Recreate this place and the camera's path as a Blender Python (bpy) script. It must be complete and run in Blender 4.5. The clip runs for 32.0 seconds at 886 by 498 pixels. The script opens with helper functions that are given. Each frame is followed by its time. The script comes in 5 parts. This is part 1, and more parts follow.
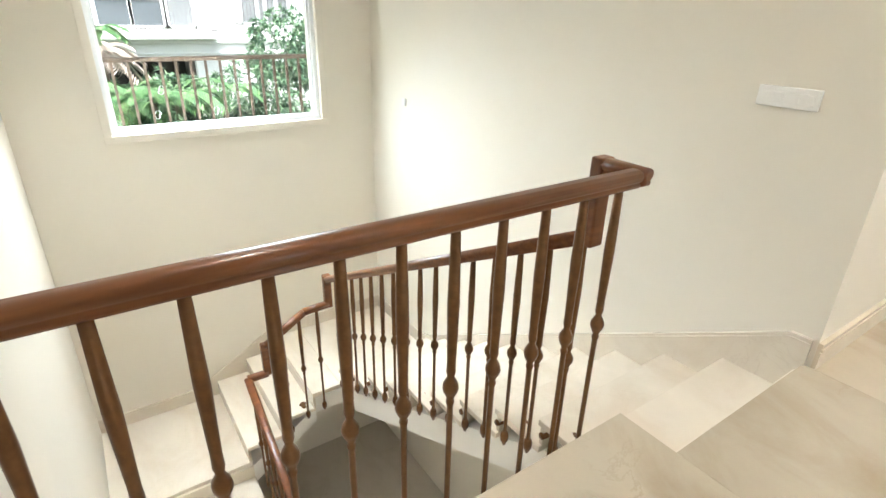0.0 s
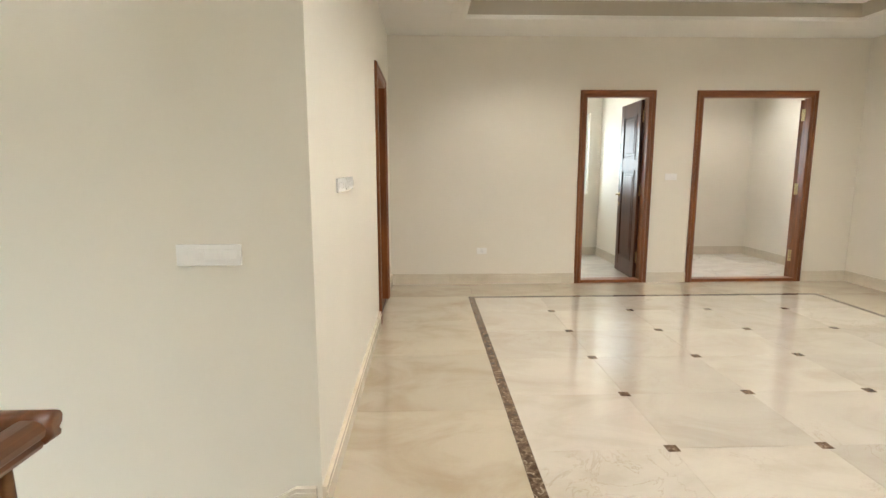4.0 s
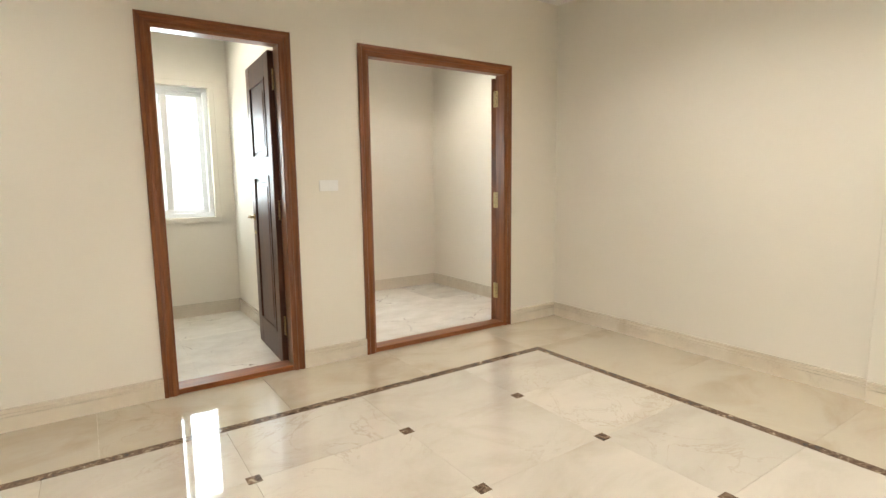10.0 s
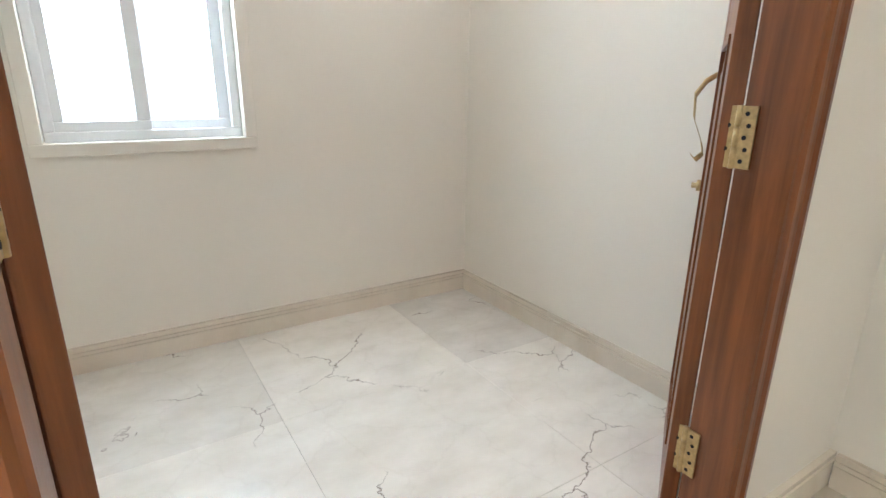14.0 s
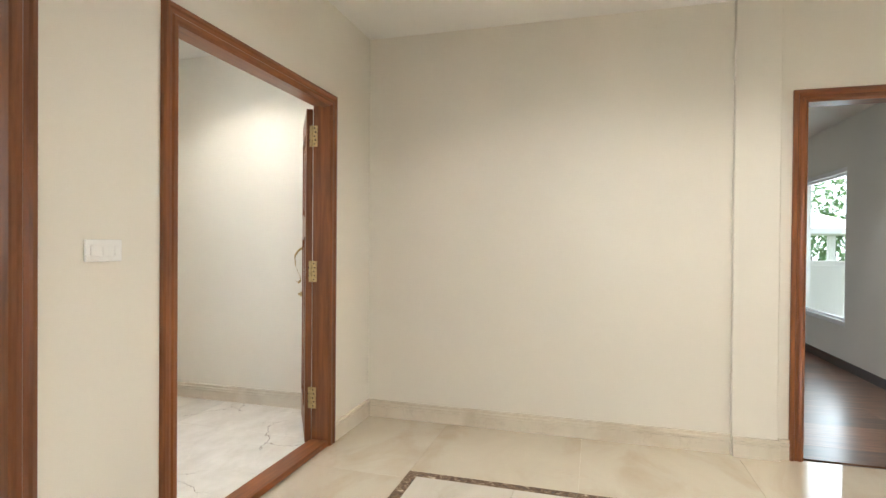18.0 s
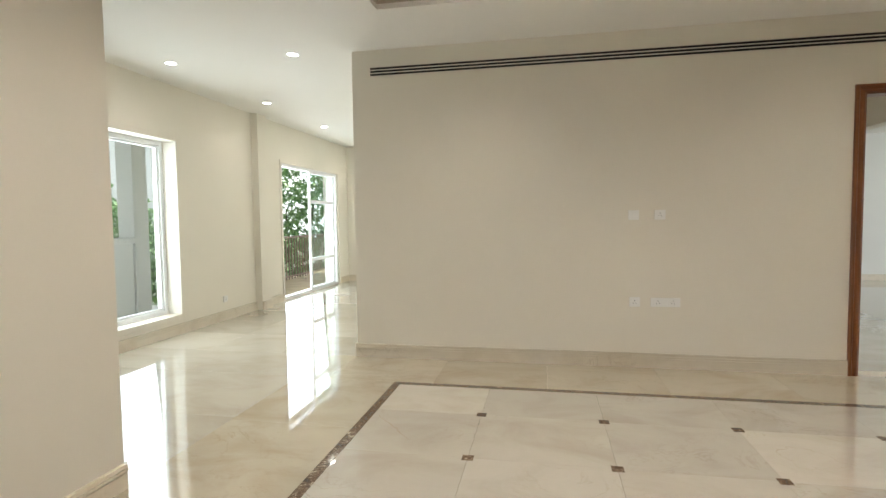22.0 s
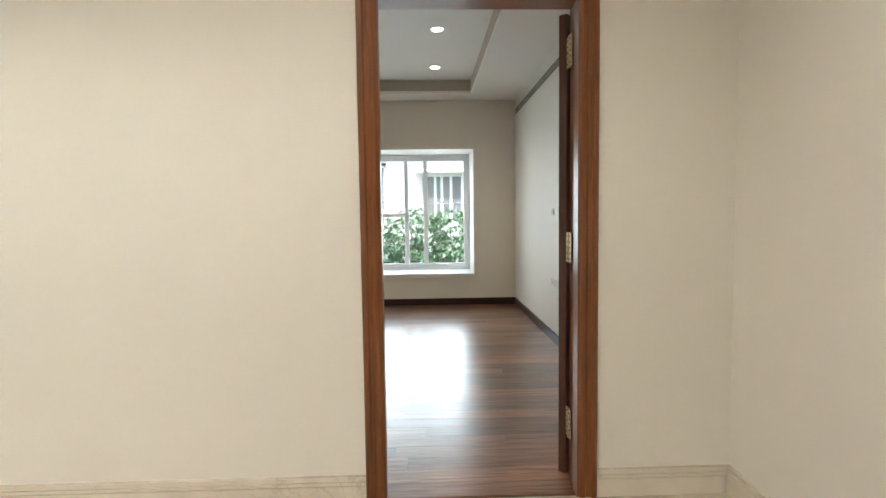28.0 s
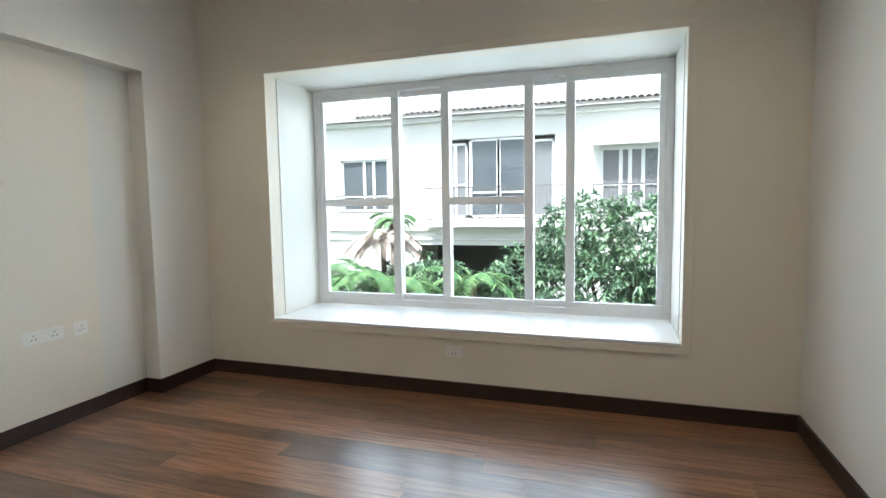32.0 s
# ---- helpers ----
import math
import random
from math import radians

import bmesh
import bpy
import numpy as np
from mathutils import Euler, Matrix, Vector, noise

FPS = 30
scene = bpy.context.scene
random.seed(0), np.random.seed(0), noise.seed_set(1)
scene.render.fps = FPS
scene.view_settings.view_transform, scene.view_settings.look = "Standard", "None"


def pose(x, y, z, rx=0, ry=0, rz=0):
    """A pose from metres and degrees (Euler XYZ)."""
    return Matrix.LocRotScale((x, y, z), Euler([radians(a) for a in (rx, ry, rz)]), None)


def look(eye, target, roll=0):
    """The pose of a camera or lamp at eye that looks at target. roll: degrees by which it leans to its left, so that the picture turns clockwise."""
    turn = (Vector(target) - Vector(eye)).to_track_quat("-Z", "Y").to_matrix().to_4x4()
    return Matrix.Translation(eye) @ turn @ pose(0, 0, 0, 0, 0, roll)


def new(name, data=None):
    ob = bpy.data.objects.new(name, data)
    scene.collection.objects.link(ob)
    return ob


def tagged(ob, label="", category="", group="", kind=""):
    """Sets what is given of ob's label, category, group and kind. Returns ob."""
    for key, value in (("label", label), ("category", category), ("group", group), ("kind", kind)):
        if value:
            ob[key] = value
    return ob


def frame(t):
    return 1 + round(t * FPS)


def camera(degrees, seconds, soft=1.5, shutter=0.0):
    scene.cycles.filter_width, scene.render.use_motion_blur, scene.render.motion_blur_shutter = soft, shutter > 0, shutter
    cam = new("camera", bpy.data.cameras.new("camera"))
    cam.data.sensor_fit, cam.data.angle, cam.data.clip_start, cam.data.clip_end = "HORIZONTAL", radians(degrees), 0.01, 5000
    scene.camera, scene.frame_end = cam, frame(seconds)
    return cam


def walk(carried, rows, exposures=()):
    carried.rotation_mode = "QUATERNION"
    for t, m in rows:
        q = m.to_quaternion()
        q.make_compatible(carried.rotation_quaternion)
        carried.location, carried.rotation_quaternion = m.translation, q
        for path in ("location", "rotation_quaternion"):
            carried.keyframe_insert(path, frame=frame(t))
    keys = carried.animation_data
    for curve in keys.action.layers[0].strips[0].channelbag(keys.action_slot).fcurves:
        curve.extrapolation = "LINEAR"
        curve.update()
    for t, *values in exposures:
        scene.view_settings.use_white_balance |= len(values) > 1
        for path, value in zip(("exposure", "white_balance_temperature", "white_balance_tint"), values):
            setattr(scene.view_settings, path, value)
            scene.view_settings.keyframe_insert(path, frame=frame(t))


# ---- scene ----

# ---------------------------------------------------------------- camera
cam = camera(80.5, 32.0)
EXPOSURE = [(0, 1.6, 6300, 10), (1, 1.27, 6250, 10), (2, 1.17, 6350, 10), (3, 1.19, 6400, 10), (4, 1.45, 6400, 10), (7, 1.55, 6300, 10), (8, 1.55, 6300, 10), (10, 1.52, 6600, 10), (12, 1.5, 6500, 10), (13, 1.55, 6150, 10), (14, 1.5, 5700, 10), (16.5, 1.5, 6250, 10), (18, 1.58, 6150, 10), (20, 1.58, 6050, 10), (20.5, 1.35, 6100, 10), (21, 0.62, 6350, 10), (21.5, 0.6, 6450, 10), (22, 0.88, 6500, 10), (23, 1.38, 6000, 10), (24, 1.3, 6300, 10), (26, 1.38, 6300, 10), (28.5, 1.45, 6200, 10), (29, 1.45, 6150, 10), (30, 1.5, 5950, 10), (31, 1.43, 6050, 10), (32, 1.2, 6050, 10)]
PATH = [
    (0, (0.594, -6.393, 1.297), (-0.904, -5.347, 0.482), 1.4),
    (0.5, (0.61, -6.45, 1.303), (-0.819, -5.234, 0.61), 1.1),
    (1, (0.613, -6.434, 1.313), (-0.703, -5.04, 0.741), 0.7),
    (1.5, (0.591, -6.361, 1.319), (-0.575, -4.809, 0.84), 0.3),
    (2, (0.55, -6.219, 1.33), (-0.422, -4.52, 0.921), -0.0),
    (2.5, (0.54, -6.083, 1.335), (-0.204, -4.263, 0.971), -0.1),
    (3, (0.518, -6.018, 1.335), (0.026, -4.108, 0.999), -0.2),
    (3.5, (0.459, -5.983, 1.342), (0.254, -4.019, 1.021), -0.2),
    (4, (0.41, -5.994, 1.346), (0.474, -4.019, 1.039), -0.1),
    (4.5, (0.385, -6.053, 1.34), (0.712, -4.101, 1.054), 0.1),
    (6.5, (0.287, -6.153, 1.318), (1.341, -4.47, 1.075), -1.0),
    (7, (0.329, -6.031, 1.294), (1.423, -4.376, 1.044), -1.0),
    (7.5, (0.533, -5.703, 1.298), (1.637, -4.055, 1.045), -0.9),
    (8, (0.727, -5.285, 1.287), (1.836, -3.64, 1.036), -0.8),
    (8.5, (1.007, -4.83, 1.268), (2.123, -3.188, 1.022), -0.6),
    (9, (1.28, -4.353, 1.26), (2.396, -2.712, 1.009), -0.6),
    (9.5, (1.589, -3.873, 1.255), (2.704, -2.233, 1.0), -0.6),
    (10, (1.85, -3.405, 1.258), (2.965, -1.765, 1.001), -0.7),
    (10.5, (2.156, -2.924, 1.252), (3.273, -1.285, 0.994), -0.8),
    (11, (2.473, -2.489, 1.244), (3.57, -0.835, 0.995), -1.3),
    (11.5, (2.753, -2.021, 1.245), (3.855, -0.37, 1.002), -1.3),
    (12, (3.027, -1.629, 1.238), (4.125, 0.027, 1.005), -1.6),
    (12.5, (3.264, -1.223, 1.23), (4.359, 0.432, 0.985), -1.3),
    (13, (3.439, -0.866, 1.207), (4.523, 0.777, 0.852), -1.1),
    (13.5, (3.616, -0.596, 1.194), (4.66, 1.033, 0.686), -0.5),
    (14, (3.645, -0.518, 1.183), (4.671, 1.096, 0.599), 0.6),
    (14.5, (3.549, -0.651, 1.213), (4.582, 0.972, 0.666), 0.9),
    (16.5, (2.633, -1.482, 1.257), (4.01, -0.036, 1.134), 0.8),
    (17, (2.358, -1.574, 1.269), (3.934, -0.344, 1.195), 0.6),
    (17.5, (2.085, -1.582, 1.278), (3.855, -0.652, 1.242), 0.8),
    (18, (1.849, -1.589, 1.269), (3.772, -1.039, 1.251), 0.5),
    (18.5, (1.714, -1.554, 1.269), (3.709, -1.415, 1.255), 0.2),
    (19, (1.709, -1.476, 1.267), (3.687, -1.771, 1.236), -0.5),
    (19.5, (1.948, -1.533, 1.305), (3.83, -2.207, 1.244), -0.4),
    (20, (2.303, -1.575, 1.291), (4.019, -2.6, 1.216), -0.9),
    (20.5, (2.631, -1.683, 1.279), (4.135, -2.998, 1.183), -1.1),
    (21, (2.967, -1.871, 1.276), (4.158, -3.474, 1.159), -1.1),
    (21.5, (3.246, -2.056, 1.281), (4.079, -3.869, 1.153), -0.8),
    (22, (3.459, -2.245, 1.253), (3.842, -4.205, 1.141), -0.7),
    (22.5, (3.624, -2.257, 1.262), (3.565, -4.254, 1.158), -0.7),
    (23, (3.726, -2.107, 1.283), (3.251, -4.047, 1.18), -0.5),
    (23.5, (3.888, -1.889, 1.293), (3.009, -3.682, 1.188), -0.4),
    (24, (4.078, -1.698, 1.291), (2.856, -3.277, 1.183), -0.6),
    (24.5, (4.264, -1.51, 1.294), (2.746, -2.808, 1.194), -1.1),
    (25, (4.399, -1.427, 1.299), (2.657, -2.404, 1.205), -1.0),
    (25.5, (4.441, -1.394, 1.298), (2.545, -2.023, 1.193), -1.2),
    (26, (4.195, -1.351, 1.302), (2.235, -1.732, 1.187), -1.5),
    (26.5, (3.775, -1.382, 1.281), (1.786, -1.551, 1.162), -1.6),
    (28.5, (1.662, -1.254, 1.224), (-0.331, -1.18, 1.086), -0.7),
    (29, (1.164, -1.184, 1.221), (-0.829, -1.108, 1.068), -0.8),
    (29.5, (0.641, -1.149, 1.219), (-1.351, -1.072, 1.065), -0.6),
    (30, (0.149, -1.124, 1.219), (-1.844, -1.052, 1.065), -0.7),
    (30.5, (-0.364, -1.107, 1.224), (-2.358, -1.088, 1.064), -0.9),
    (31, (-0.847, -1.04, 1.236), (-2.838, -1.136, 1.072), -1.1),
    (31.5, (-1.343, -1.038, 1.223), (-3.316, -1.319, 1.059), -1.2),
    (32, (-1.84, -1.006, 1.209), (-3.729, -1.639, 1.038), -0.9),
]
walk(cam, [(t, look(eye, target, roll)) for t, eye, target, roll in PATH], EXPOSURE)

# ---------------------------------------------------------------- plan (metres)
ZC = 2.77            # flat ceilings
ZT = 2.90            # raised part of the tray ceilings
TH = 0.15            # wall thickness
TN = 0.12            # thickness of the wall to the stores
YS = -6.80           # south wall of the hall
XE = 5.42            # east wall of the hall
XL = 7.50            # east wall of the lounge
YL = -12.6           # south wall of the lounge
WY = -4.33           # end of the hall's east wall
SX, SN = -3.88, -4.11   # stairwell west and north walls
BX, BN, BS, BZ = -4.916, -0.099, -3.97, 2.753   # far bedroom: west, north, south walls, ceiling
AX, AN, AS = 11.45, 1.0, -4.13   # bedroom with the balcony: east, north, south walls
NY = 2.00            # far wall of the two store rooms
DH = 2.20            # door frames, outer height
GZ = -3.6            # garden level

# ---------------------------------------------------------------- light
world = bpy.data.worlds.new("overcast_sky")
scene.world = world
world.use_nodes = True
wn = world.node_tree.nodes
sky = wn.new("ShaderNodeTexSky")
sky.sky_type, sky.sun_disc, sky.sun_elevation, sky.sun_rotation = "NISHITA", False, radians(63), radians(110)
sky.dust_density, sky.air_density = 4.0, 1.0
hsv = wn.new("ShaderNodeHueSaturation")
hsv.inputs["Saturation"].default_value = 0.45
world.node_tree.links.new(sky.outputs[0], hsv.inputs["Color"])
world.node_tree.links.new(hsv.outputs[0], wn["Background"].inputs[0])
wn["Background"].inputs[1].default_value = 0.15

sun = new("sun", bpy.data.lights.new("sun", "SUN"))
sun.data.energy, sun.data.angle, sun.data.color = 4.6, radians(8), (1.0, 0.96, 0.9)
sun.matrix_world = look((0, 0, 30), (-14, 5, 0))

WARM = (1.0, 0.935, 0.845)
DAY = (0.86, 0.94, 1.0)


def area_lamp(name, m, w, h, watts, color=DAY, spread=180):
    ob = new(name, bpy.data.lights.new(name, "AREA"))
    ob.data.shape, ob.data.size, ob.data.size_y, ob.data.energy, ob.data.color = "RECTANGLE", w, h, watts, color
    ob.data.spread = radians(spread)
    ob.matrix_world = m
    return ob


def spot_lamp(name, x, y, z, watts, degrees, color=WARM, blend=0.6):
    ob = new(name, bpy.data.lights.new(name, "SPOT"))
    ob.data.energy, ob.data.spot_size, ob.data.spot_blend, ob.data.color = watts, radians(degrees), blend, color
    ob.data.shadow_soft_size = 0.05
    ob.matrix_world = pose(x, y, z)
    return ob


# daylight in the window openings
area_lamp("bay_daylight", look((BX - 1.35, -1.95, 1.35), (0, -1.95, 0.9)), 3.0, 2.0, 29, spread=150)
area_lamp("stair_daylight", look((SX - 0.3, -5.6, 1.32), (-2.3, -5.6, -1.5)), 1.1, 1.7, 37, spread=122)
area_lamp("lounge_daylight", look((XL + 0.3, -6.8, 1.25), (0, -6.8, 0.6)), 1.3, 1.8, 22)
area_lamp("balcony_daylight", look((XL + 0.3, -10.95, 1.1), (0, -10.95, 0.6)), 2.2, 2.0, 37)
area_lamp("bedroom_daylight", look((AX + 0.3, -0.6, 1.1), (0, -0.6, 0.8)), 2.2, 2.1, 3.5)
area_lamp("bedroom_side_daylight", look((9.0, AS - 0.3, 1.3), (9.0, 0, 1.0)), 1.2, 1.5, 5)
area_lamp("store_daylight", look((3.8, NY + 0.25, 1.5), (3.8, 0, 0.8)), 0.6, 0.9, 11)
area_lamp("wash_daylight", look((2.55, NY + 0.25, 1.5), (2.55, 0, 0.8)), 0.6, 0.9, 9)
# fill lamp at an invented, unseen window; it brightens the south room
area_lamp("south_room_daylight", look((-6.2, -10.5, 1.4), (0, -10.5, 0.6)), 2.0, 1.8, 60)
area_lamp("bath_daylight", look((-3.2, 2.3, 1.75), (-3, 1, 0.3)), 0.9, 0.8, 7, WARM)

# ---------------------------------------------------------------- materials


def material(name, rough=0.5, metal=0.0, spec=0.5):
    m = bpy.data.materials.new(name)
    m.use_nodes = True
    b = m.node_tree.nodes["Principled BSDF"]
    b.inputs["Roughness"].default_value, b.inputs["Metallic"].default_value = rough, metal
    b.inputs["Specular IOR Level"].default_value = spec
    return m, m.node_tree.nodes, m.node_tree.links, b


def ramp(nodes, *stops):
    r = nodes.new("ShaderNodeValToRGB")
    while len(r.color_ramp.elements) < len(stops):
        r.color_ramp.elements.new(0.5)
    for e, (p, c) in zip(r.color_ramp.elements, stops):
        e.position, e.color = p, (*c, 1)
    return r


def noise_node(nodes, links, scale, detail=4.0, stretch=(1, 1, 1), rough=0.55, distort=0.0, shift=None):
    co, mp, nz = nodes.new("ShaderNodeTexCoord"), nodes.new("ShaderNodeMapping"), nodes.new("ShaderNodeTexNoise")
    mp.inputs["Scale"].default_value = stretch
    nz.inputs["Scale"].default_value, nz.inputs["Detail"].default_value, nz.inputs["Roughness"].default_value = scale, detail, rough
    nz.inputs["Distortion"].default_value = distort
    geo = nodes.new("ShaderNodeNewGeometry")
    links.new(geo.outputs["Position"], mp.inputs["Vector"])
    if shift is not None:
        links.new(shift, mp.inputs["Location"])
    links.new(mp.outputs[0], nz.inputs["Vector"])
    return nz


def bump(nodes, links, b, height, strength, distance=0.002):
    bp = nodes.new("ShaderNodeBump")
    bp.inputs["Strength"].default_value, bp.inputs["Distance"].default_value = strength, distance
    links.new(height, bp.inputs["Height"])
    links.new(bp.outputs[0], b.inputs["Normal"])


def paint(name, color, rough=0.55, vary=0.06):
    m, n, l, b = material(name, rough, spec=0.35)
    big = noise_node(n, l, 0.7, 3)
    lo = tuple(c * (1 - vary) for c in color)
    r = ramp(n, (0.3, lo), (0.7, color))
    l.new(big.outputs[0], r.inputs[0])
    l.new(r.outputs[0], b.inputs["Base Color"])
    fine = noise_node(n, l, 160, 3)
    bump(n, l, b, fine.outputs[0], 0.12, 0.001)
    return m


def marble(name, base, dark, vein, rough=0.07, veins=0.5, tone=0.16, crack=(2.3, 8, 0.012, 1.6), mask_at=0.5):
    m, n, l, b = material(name, rough, spec=0.9)
    info = n.new("ShaderNodeObjectInfo")
    comb = n.new("ShaderNodeCombineXYZ")
    mul = n.new("ShaderNodeMath")
    mul.operation, mul.inputs[1].default_value = "MULTIPLY", 37.0
    l.new(info.outputs["Random"], mul.inputs[0])
    for k in range(3):
        l.new(mul.outputs[0], comb.inputs[k])
    cloud = noise_node(n, l, 1.6, 6, (1, 1.6, 1), 0.6, 0.7, comb.outputs[0])
    r = ramp(n, (0.3, dark), (0.52, base), (0.75, tuple(min(1, c * 1.06) for c in base)))
    l.new(cloud.outputs[0], r.inputs[0])
    thin = noise_node(n, l, crack[0], crack[1], (1, 1, 1), 0.6, crack[3], comb.outputs[0])
    vr = ramp(n, (0.5 - crack[2], (0, 0, 0)), (0.5, (1, 1, 1)), (0.5 + crack[2], (0, 0, 0)))
    l.new(thin.outputs[0], vr.inputs[0])
    mask = noise_node(n, l, 0.9, 2, shift=comb.outputs[0])
    mr = ramp(n, (mask_at, (0, 0, 0)), (mask_at + 0.18 if mask_at < 0.55 else mask_at + 0.05, (veins, veins, veins)))
    l.new(mask.outputs[0], mr.inputs[0])
    both = n.new("ShaderNodeMath")
    both.operation = "MULTIPLY"
    l.new(vr.outputs[0], both.inputs[0])
    l.new(mr.outputs[0], both.inputs[1])
    mix = n.new("ShaderNodeMixRGB")
    l.new(both.outputs[0], mix.inputs[0])
    l.new(r.outputs[0], mix.inputs[1])
    mix.inputs[2].default_value = (*vein, 1)
    tint = n.new("ShaderNodeHueSaturation")
    val = n.new("ShaderNodeMapRange")
    val.inputs["To Min"].default_value, val.inputs["To Max"].default_value = 1 - tone, 1.03
    l.new(info.outputs["Random"], val.inputs["Value"])
    l.new(val.outputs[0], tint.inputs["Value"])
    l.new(mix.outputs[0], tint.inputs["Color"])
    l.new(tint.outputs[0], b.inputs["Base Color"])
    rr = n.new("ShaderNodeMapRange")
    rr.inputs["To Min"].default_value, rr.inputs["To Max"].default_value = rough * 0.6, rough * 1.7
    l.new(cloud.outputs[0], rr.inputs["Value"])
    l.new(rr.outputs[0], b.inputs["Roughness"])
    if rough < 0.05:
        b.inputs["Coat Weight"].default_value, b.inputs["Coat Roughness"].default_value = 0.6, 0.015
    wave = noise_node(n, l, 2.5, 2)
    bump(n, l, b, wave.outputs[0], 0.03, 0.01)
    return m


def cracked(name, light, dark, line):
    """Pale slab marble with soft clouds and a few thin dark cracks."""
    m, n, l, b = material(name, 0.2, spec=0.6)
    info = n.new("ShaderNodeObjectInfo")
    cloud = noise_node(n, l, 4.0, 6, (1, 1.5, 1), 0.6)
    r = ramp(n, (0.3, dark), (0.7, light))
    l.new(cloud.outputs[0], r.inputs[0])
    geo, wob = n.new("ShaderNodeNewGeometry"), noise_node(n, l, 3.4, 5, (1, 1, 1), 0.6)
    add = n.new("ShaderNodeVectorMath")
    add.operation = "MULTIPLY_ADD"
    add.inputs[1].default_value = (0.28, 0.28, 0.28)
    l.new(wob.outputs["Color"], add.inputs[0])
    l.new(geo.outputs["Position"], add.inputs[2])
    shift = n.new("ShaderNodeVectorMath")
    shift.inputs[1].default_value = (0.37, 0.21, 0.0)
    l.new(add.outputs[0], shift.inputs[0])
    vor = n.new("ShaderNodeTexVoronoi")
    vor.feature, vor.inputs["Scale"].default_value = "DISTANCE_TO_EDGE", 1.9
    l.new(shift.outputs[0], vor.inputs["Vector"])
    cr = ramp(n, (0.0015, (1, 1, 1)), (0.006, (0, 0, 0)))
    l.new(vor.outputs["Distance"], cr.inputs[0])
    where = noise_node(n, l, 2.6, 3)
    wr = ramp(n, (0.49, (0, 0, 0)), (0.6, (0.85, 0.85, 0.85)))
    l.new(where.outputs[0], wr.inputs[0])
    hair = n.new("ShaderNodeTexVoronoi")
    hair.feature, hair.inputs["Scale"].default_value = "DISTANCE_TO_EDGE", 3.4
    l.new(add.outputs[0], hair.inputs["Vector"])
    hr = ramp(n, (0.003, (0.84, 0.82, 0.79)), (0.03, (1, 1, 1)))
    l.new(hair.outputs["Distance"], hr.inputs[0])
    veined = n.new("ShaderNodeMixRGB")
    veined.blend_type = "MULTIPLY"
    veined.inputs[0].default_value = 0.22
    l.new(r.outputs[0], veined.inputs[1])
    l.new(hr.outputs[0], veined.inputs[2])
    both = n.new("ShaderNodeMath")
    both.operation = "MULTIPLY"
    l.new(cr.outputs[0], both.inputs[0])
    l.new(wr.outputs[0], both.inputs[1])
    mix = n.new("ShaderNodeMixRGB")
    l.new(both.outputs[0], mix.inputs[0])
    l.new(veined.outputs[0], mix.inputs[1])
    mix.inputs[2].default_value = (*line, 1)
    tint, val = n.new("ShaderNodeHueSaturation"), n.new("ShaderNodeMapRange")
    val.inputs["To Min"].default_value, val.inputs["To Max"].default_value = 0.86, 1.02
    l.new(info.outputs["Random"], val.inputs["Value"])
    l.new(val.outputs[0], tint.inputs["Value"])
    l.new(mix.outputs[0], tint.inputs["Color"])
    l.new(tint.outputs[0], b.inputs["Base Color"])
    return m


def emperador(name):
    """Dark brown marble broken by pale blotches and threads."""
    m, n, l, b = material(name, 0.08)
    blot = noise_node(n, l, 26, 5, rough=0.7, distort=1.2)
    r = ramp(n, (0.32, (0.035, 0.02, 0.012)), (0.48, (0.12, 0.075, 0.045)), (0.58, (0.2, 0.14, 0.09)), (0.68, (0.5, 0.42, 0.31)))
    l.new(blot.outputs[0], r.inputs[0])
    l.new(r.outputs[0], b.inputs["Base Color"])
    return m


def wood(name, light, dark, rough, along=(1, 12, 12), scale=3.0, random_tone=0.0, coat=0.0, relief=0.08):
    m, n, l, b = material(name, rough, spec=0.5)
    info = n.new("ShaderNodeObjectInfo")
    comb = n.new("ShaderNodeCombineXYZ")
    mul = n.new("ShaderNodeMath")
    mul.operation, mul.inputs[1].default_value = "MULTIPLY", 23.0
    l.new(info.outputs["Random"], mul.inputs[0])
    for k in range(3):
        l.new(mul.outputs[0], comb.inputs[k])
    g = noise_node(n, l, scale, 6, along, 0.6, 0.4, comb.outputs[0])
    r = ramp(n, (0.3, dark), (0.7, light))
    l.new(g.outputs[0], r.inputs[0])
    tint = n.new("ShaderNodeHueSaturation")
    val = n.new("ShaderNodeMapRange")
    val.inputs["To Min"].default_value, val.inputs["To Max"].default_value = 1 - random_tone, 1 + random_tone
    l.new(info.outputs["Random"], val.inputs["Value"])
    l.new(val.outputs[0], tint.inputs["Value"])
    l.new(r.outputs[0], tint.inputs["Color"])
    l.new(tint.outputs[0], b.inputs["Base Color"])
    fine = noise_node(n, l, scale * 14, 4, along, 0.6)
    rr = n.new("ShaderNodeMapRange")
    rr.inputs["To Min"].default_value, rr.inputs["To Max"].default_value = rough * 0.8, rough * 1.25
    l.new(fine.outputs[0], rr.inputs["Value"])
    l.new(rr.outputs[0], b.inputs["Roughness"])
    bump(n, l, b, fine.outputs[0], relief, 0.001)
    b.inputs["Coat Weight"].default_value = coat
    b.inputs["Coat Roughness"].default_value = 0.24 if coat > 0.5 else 0.12
    return m


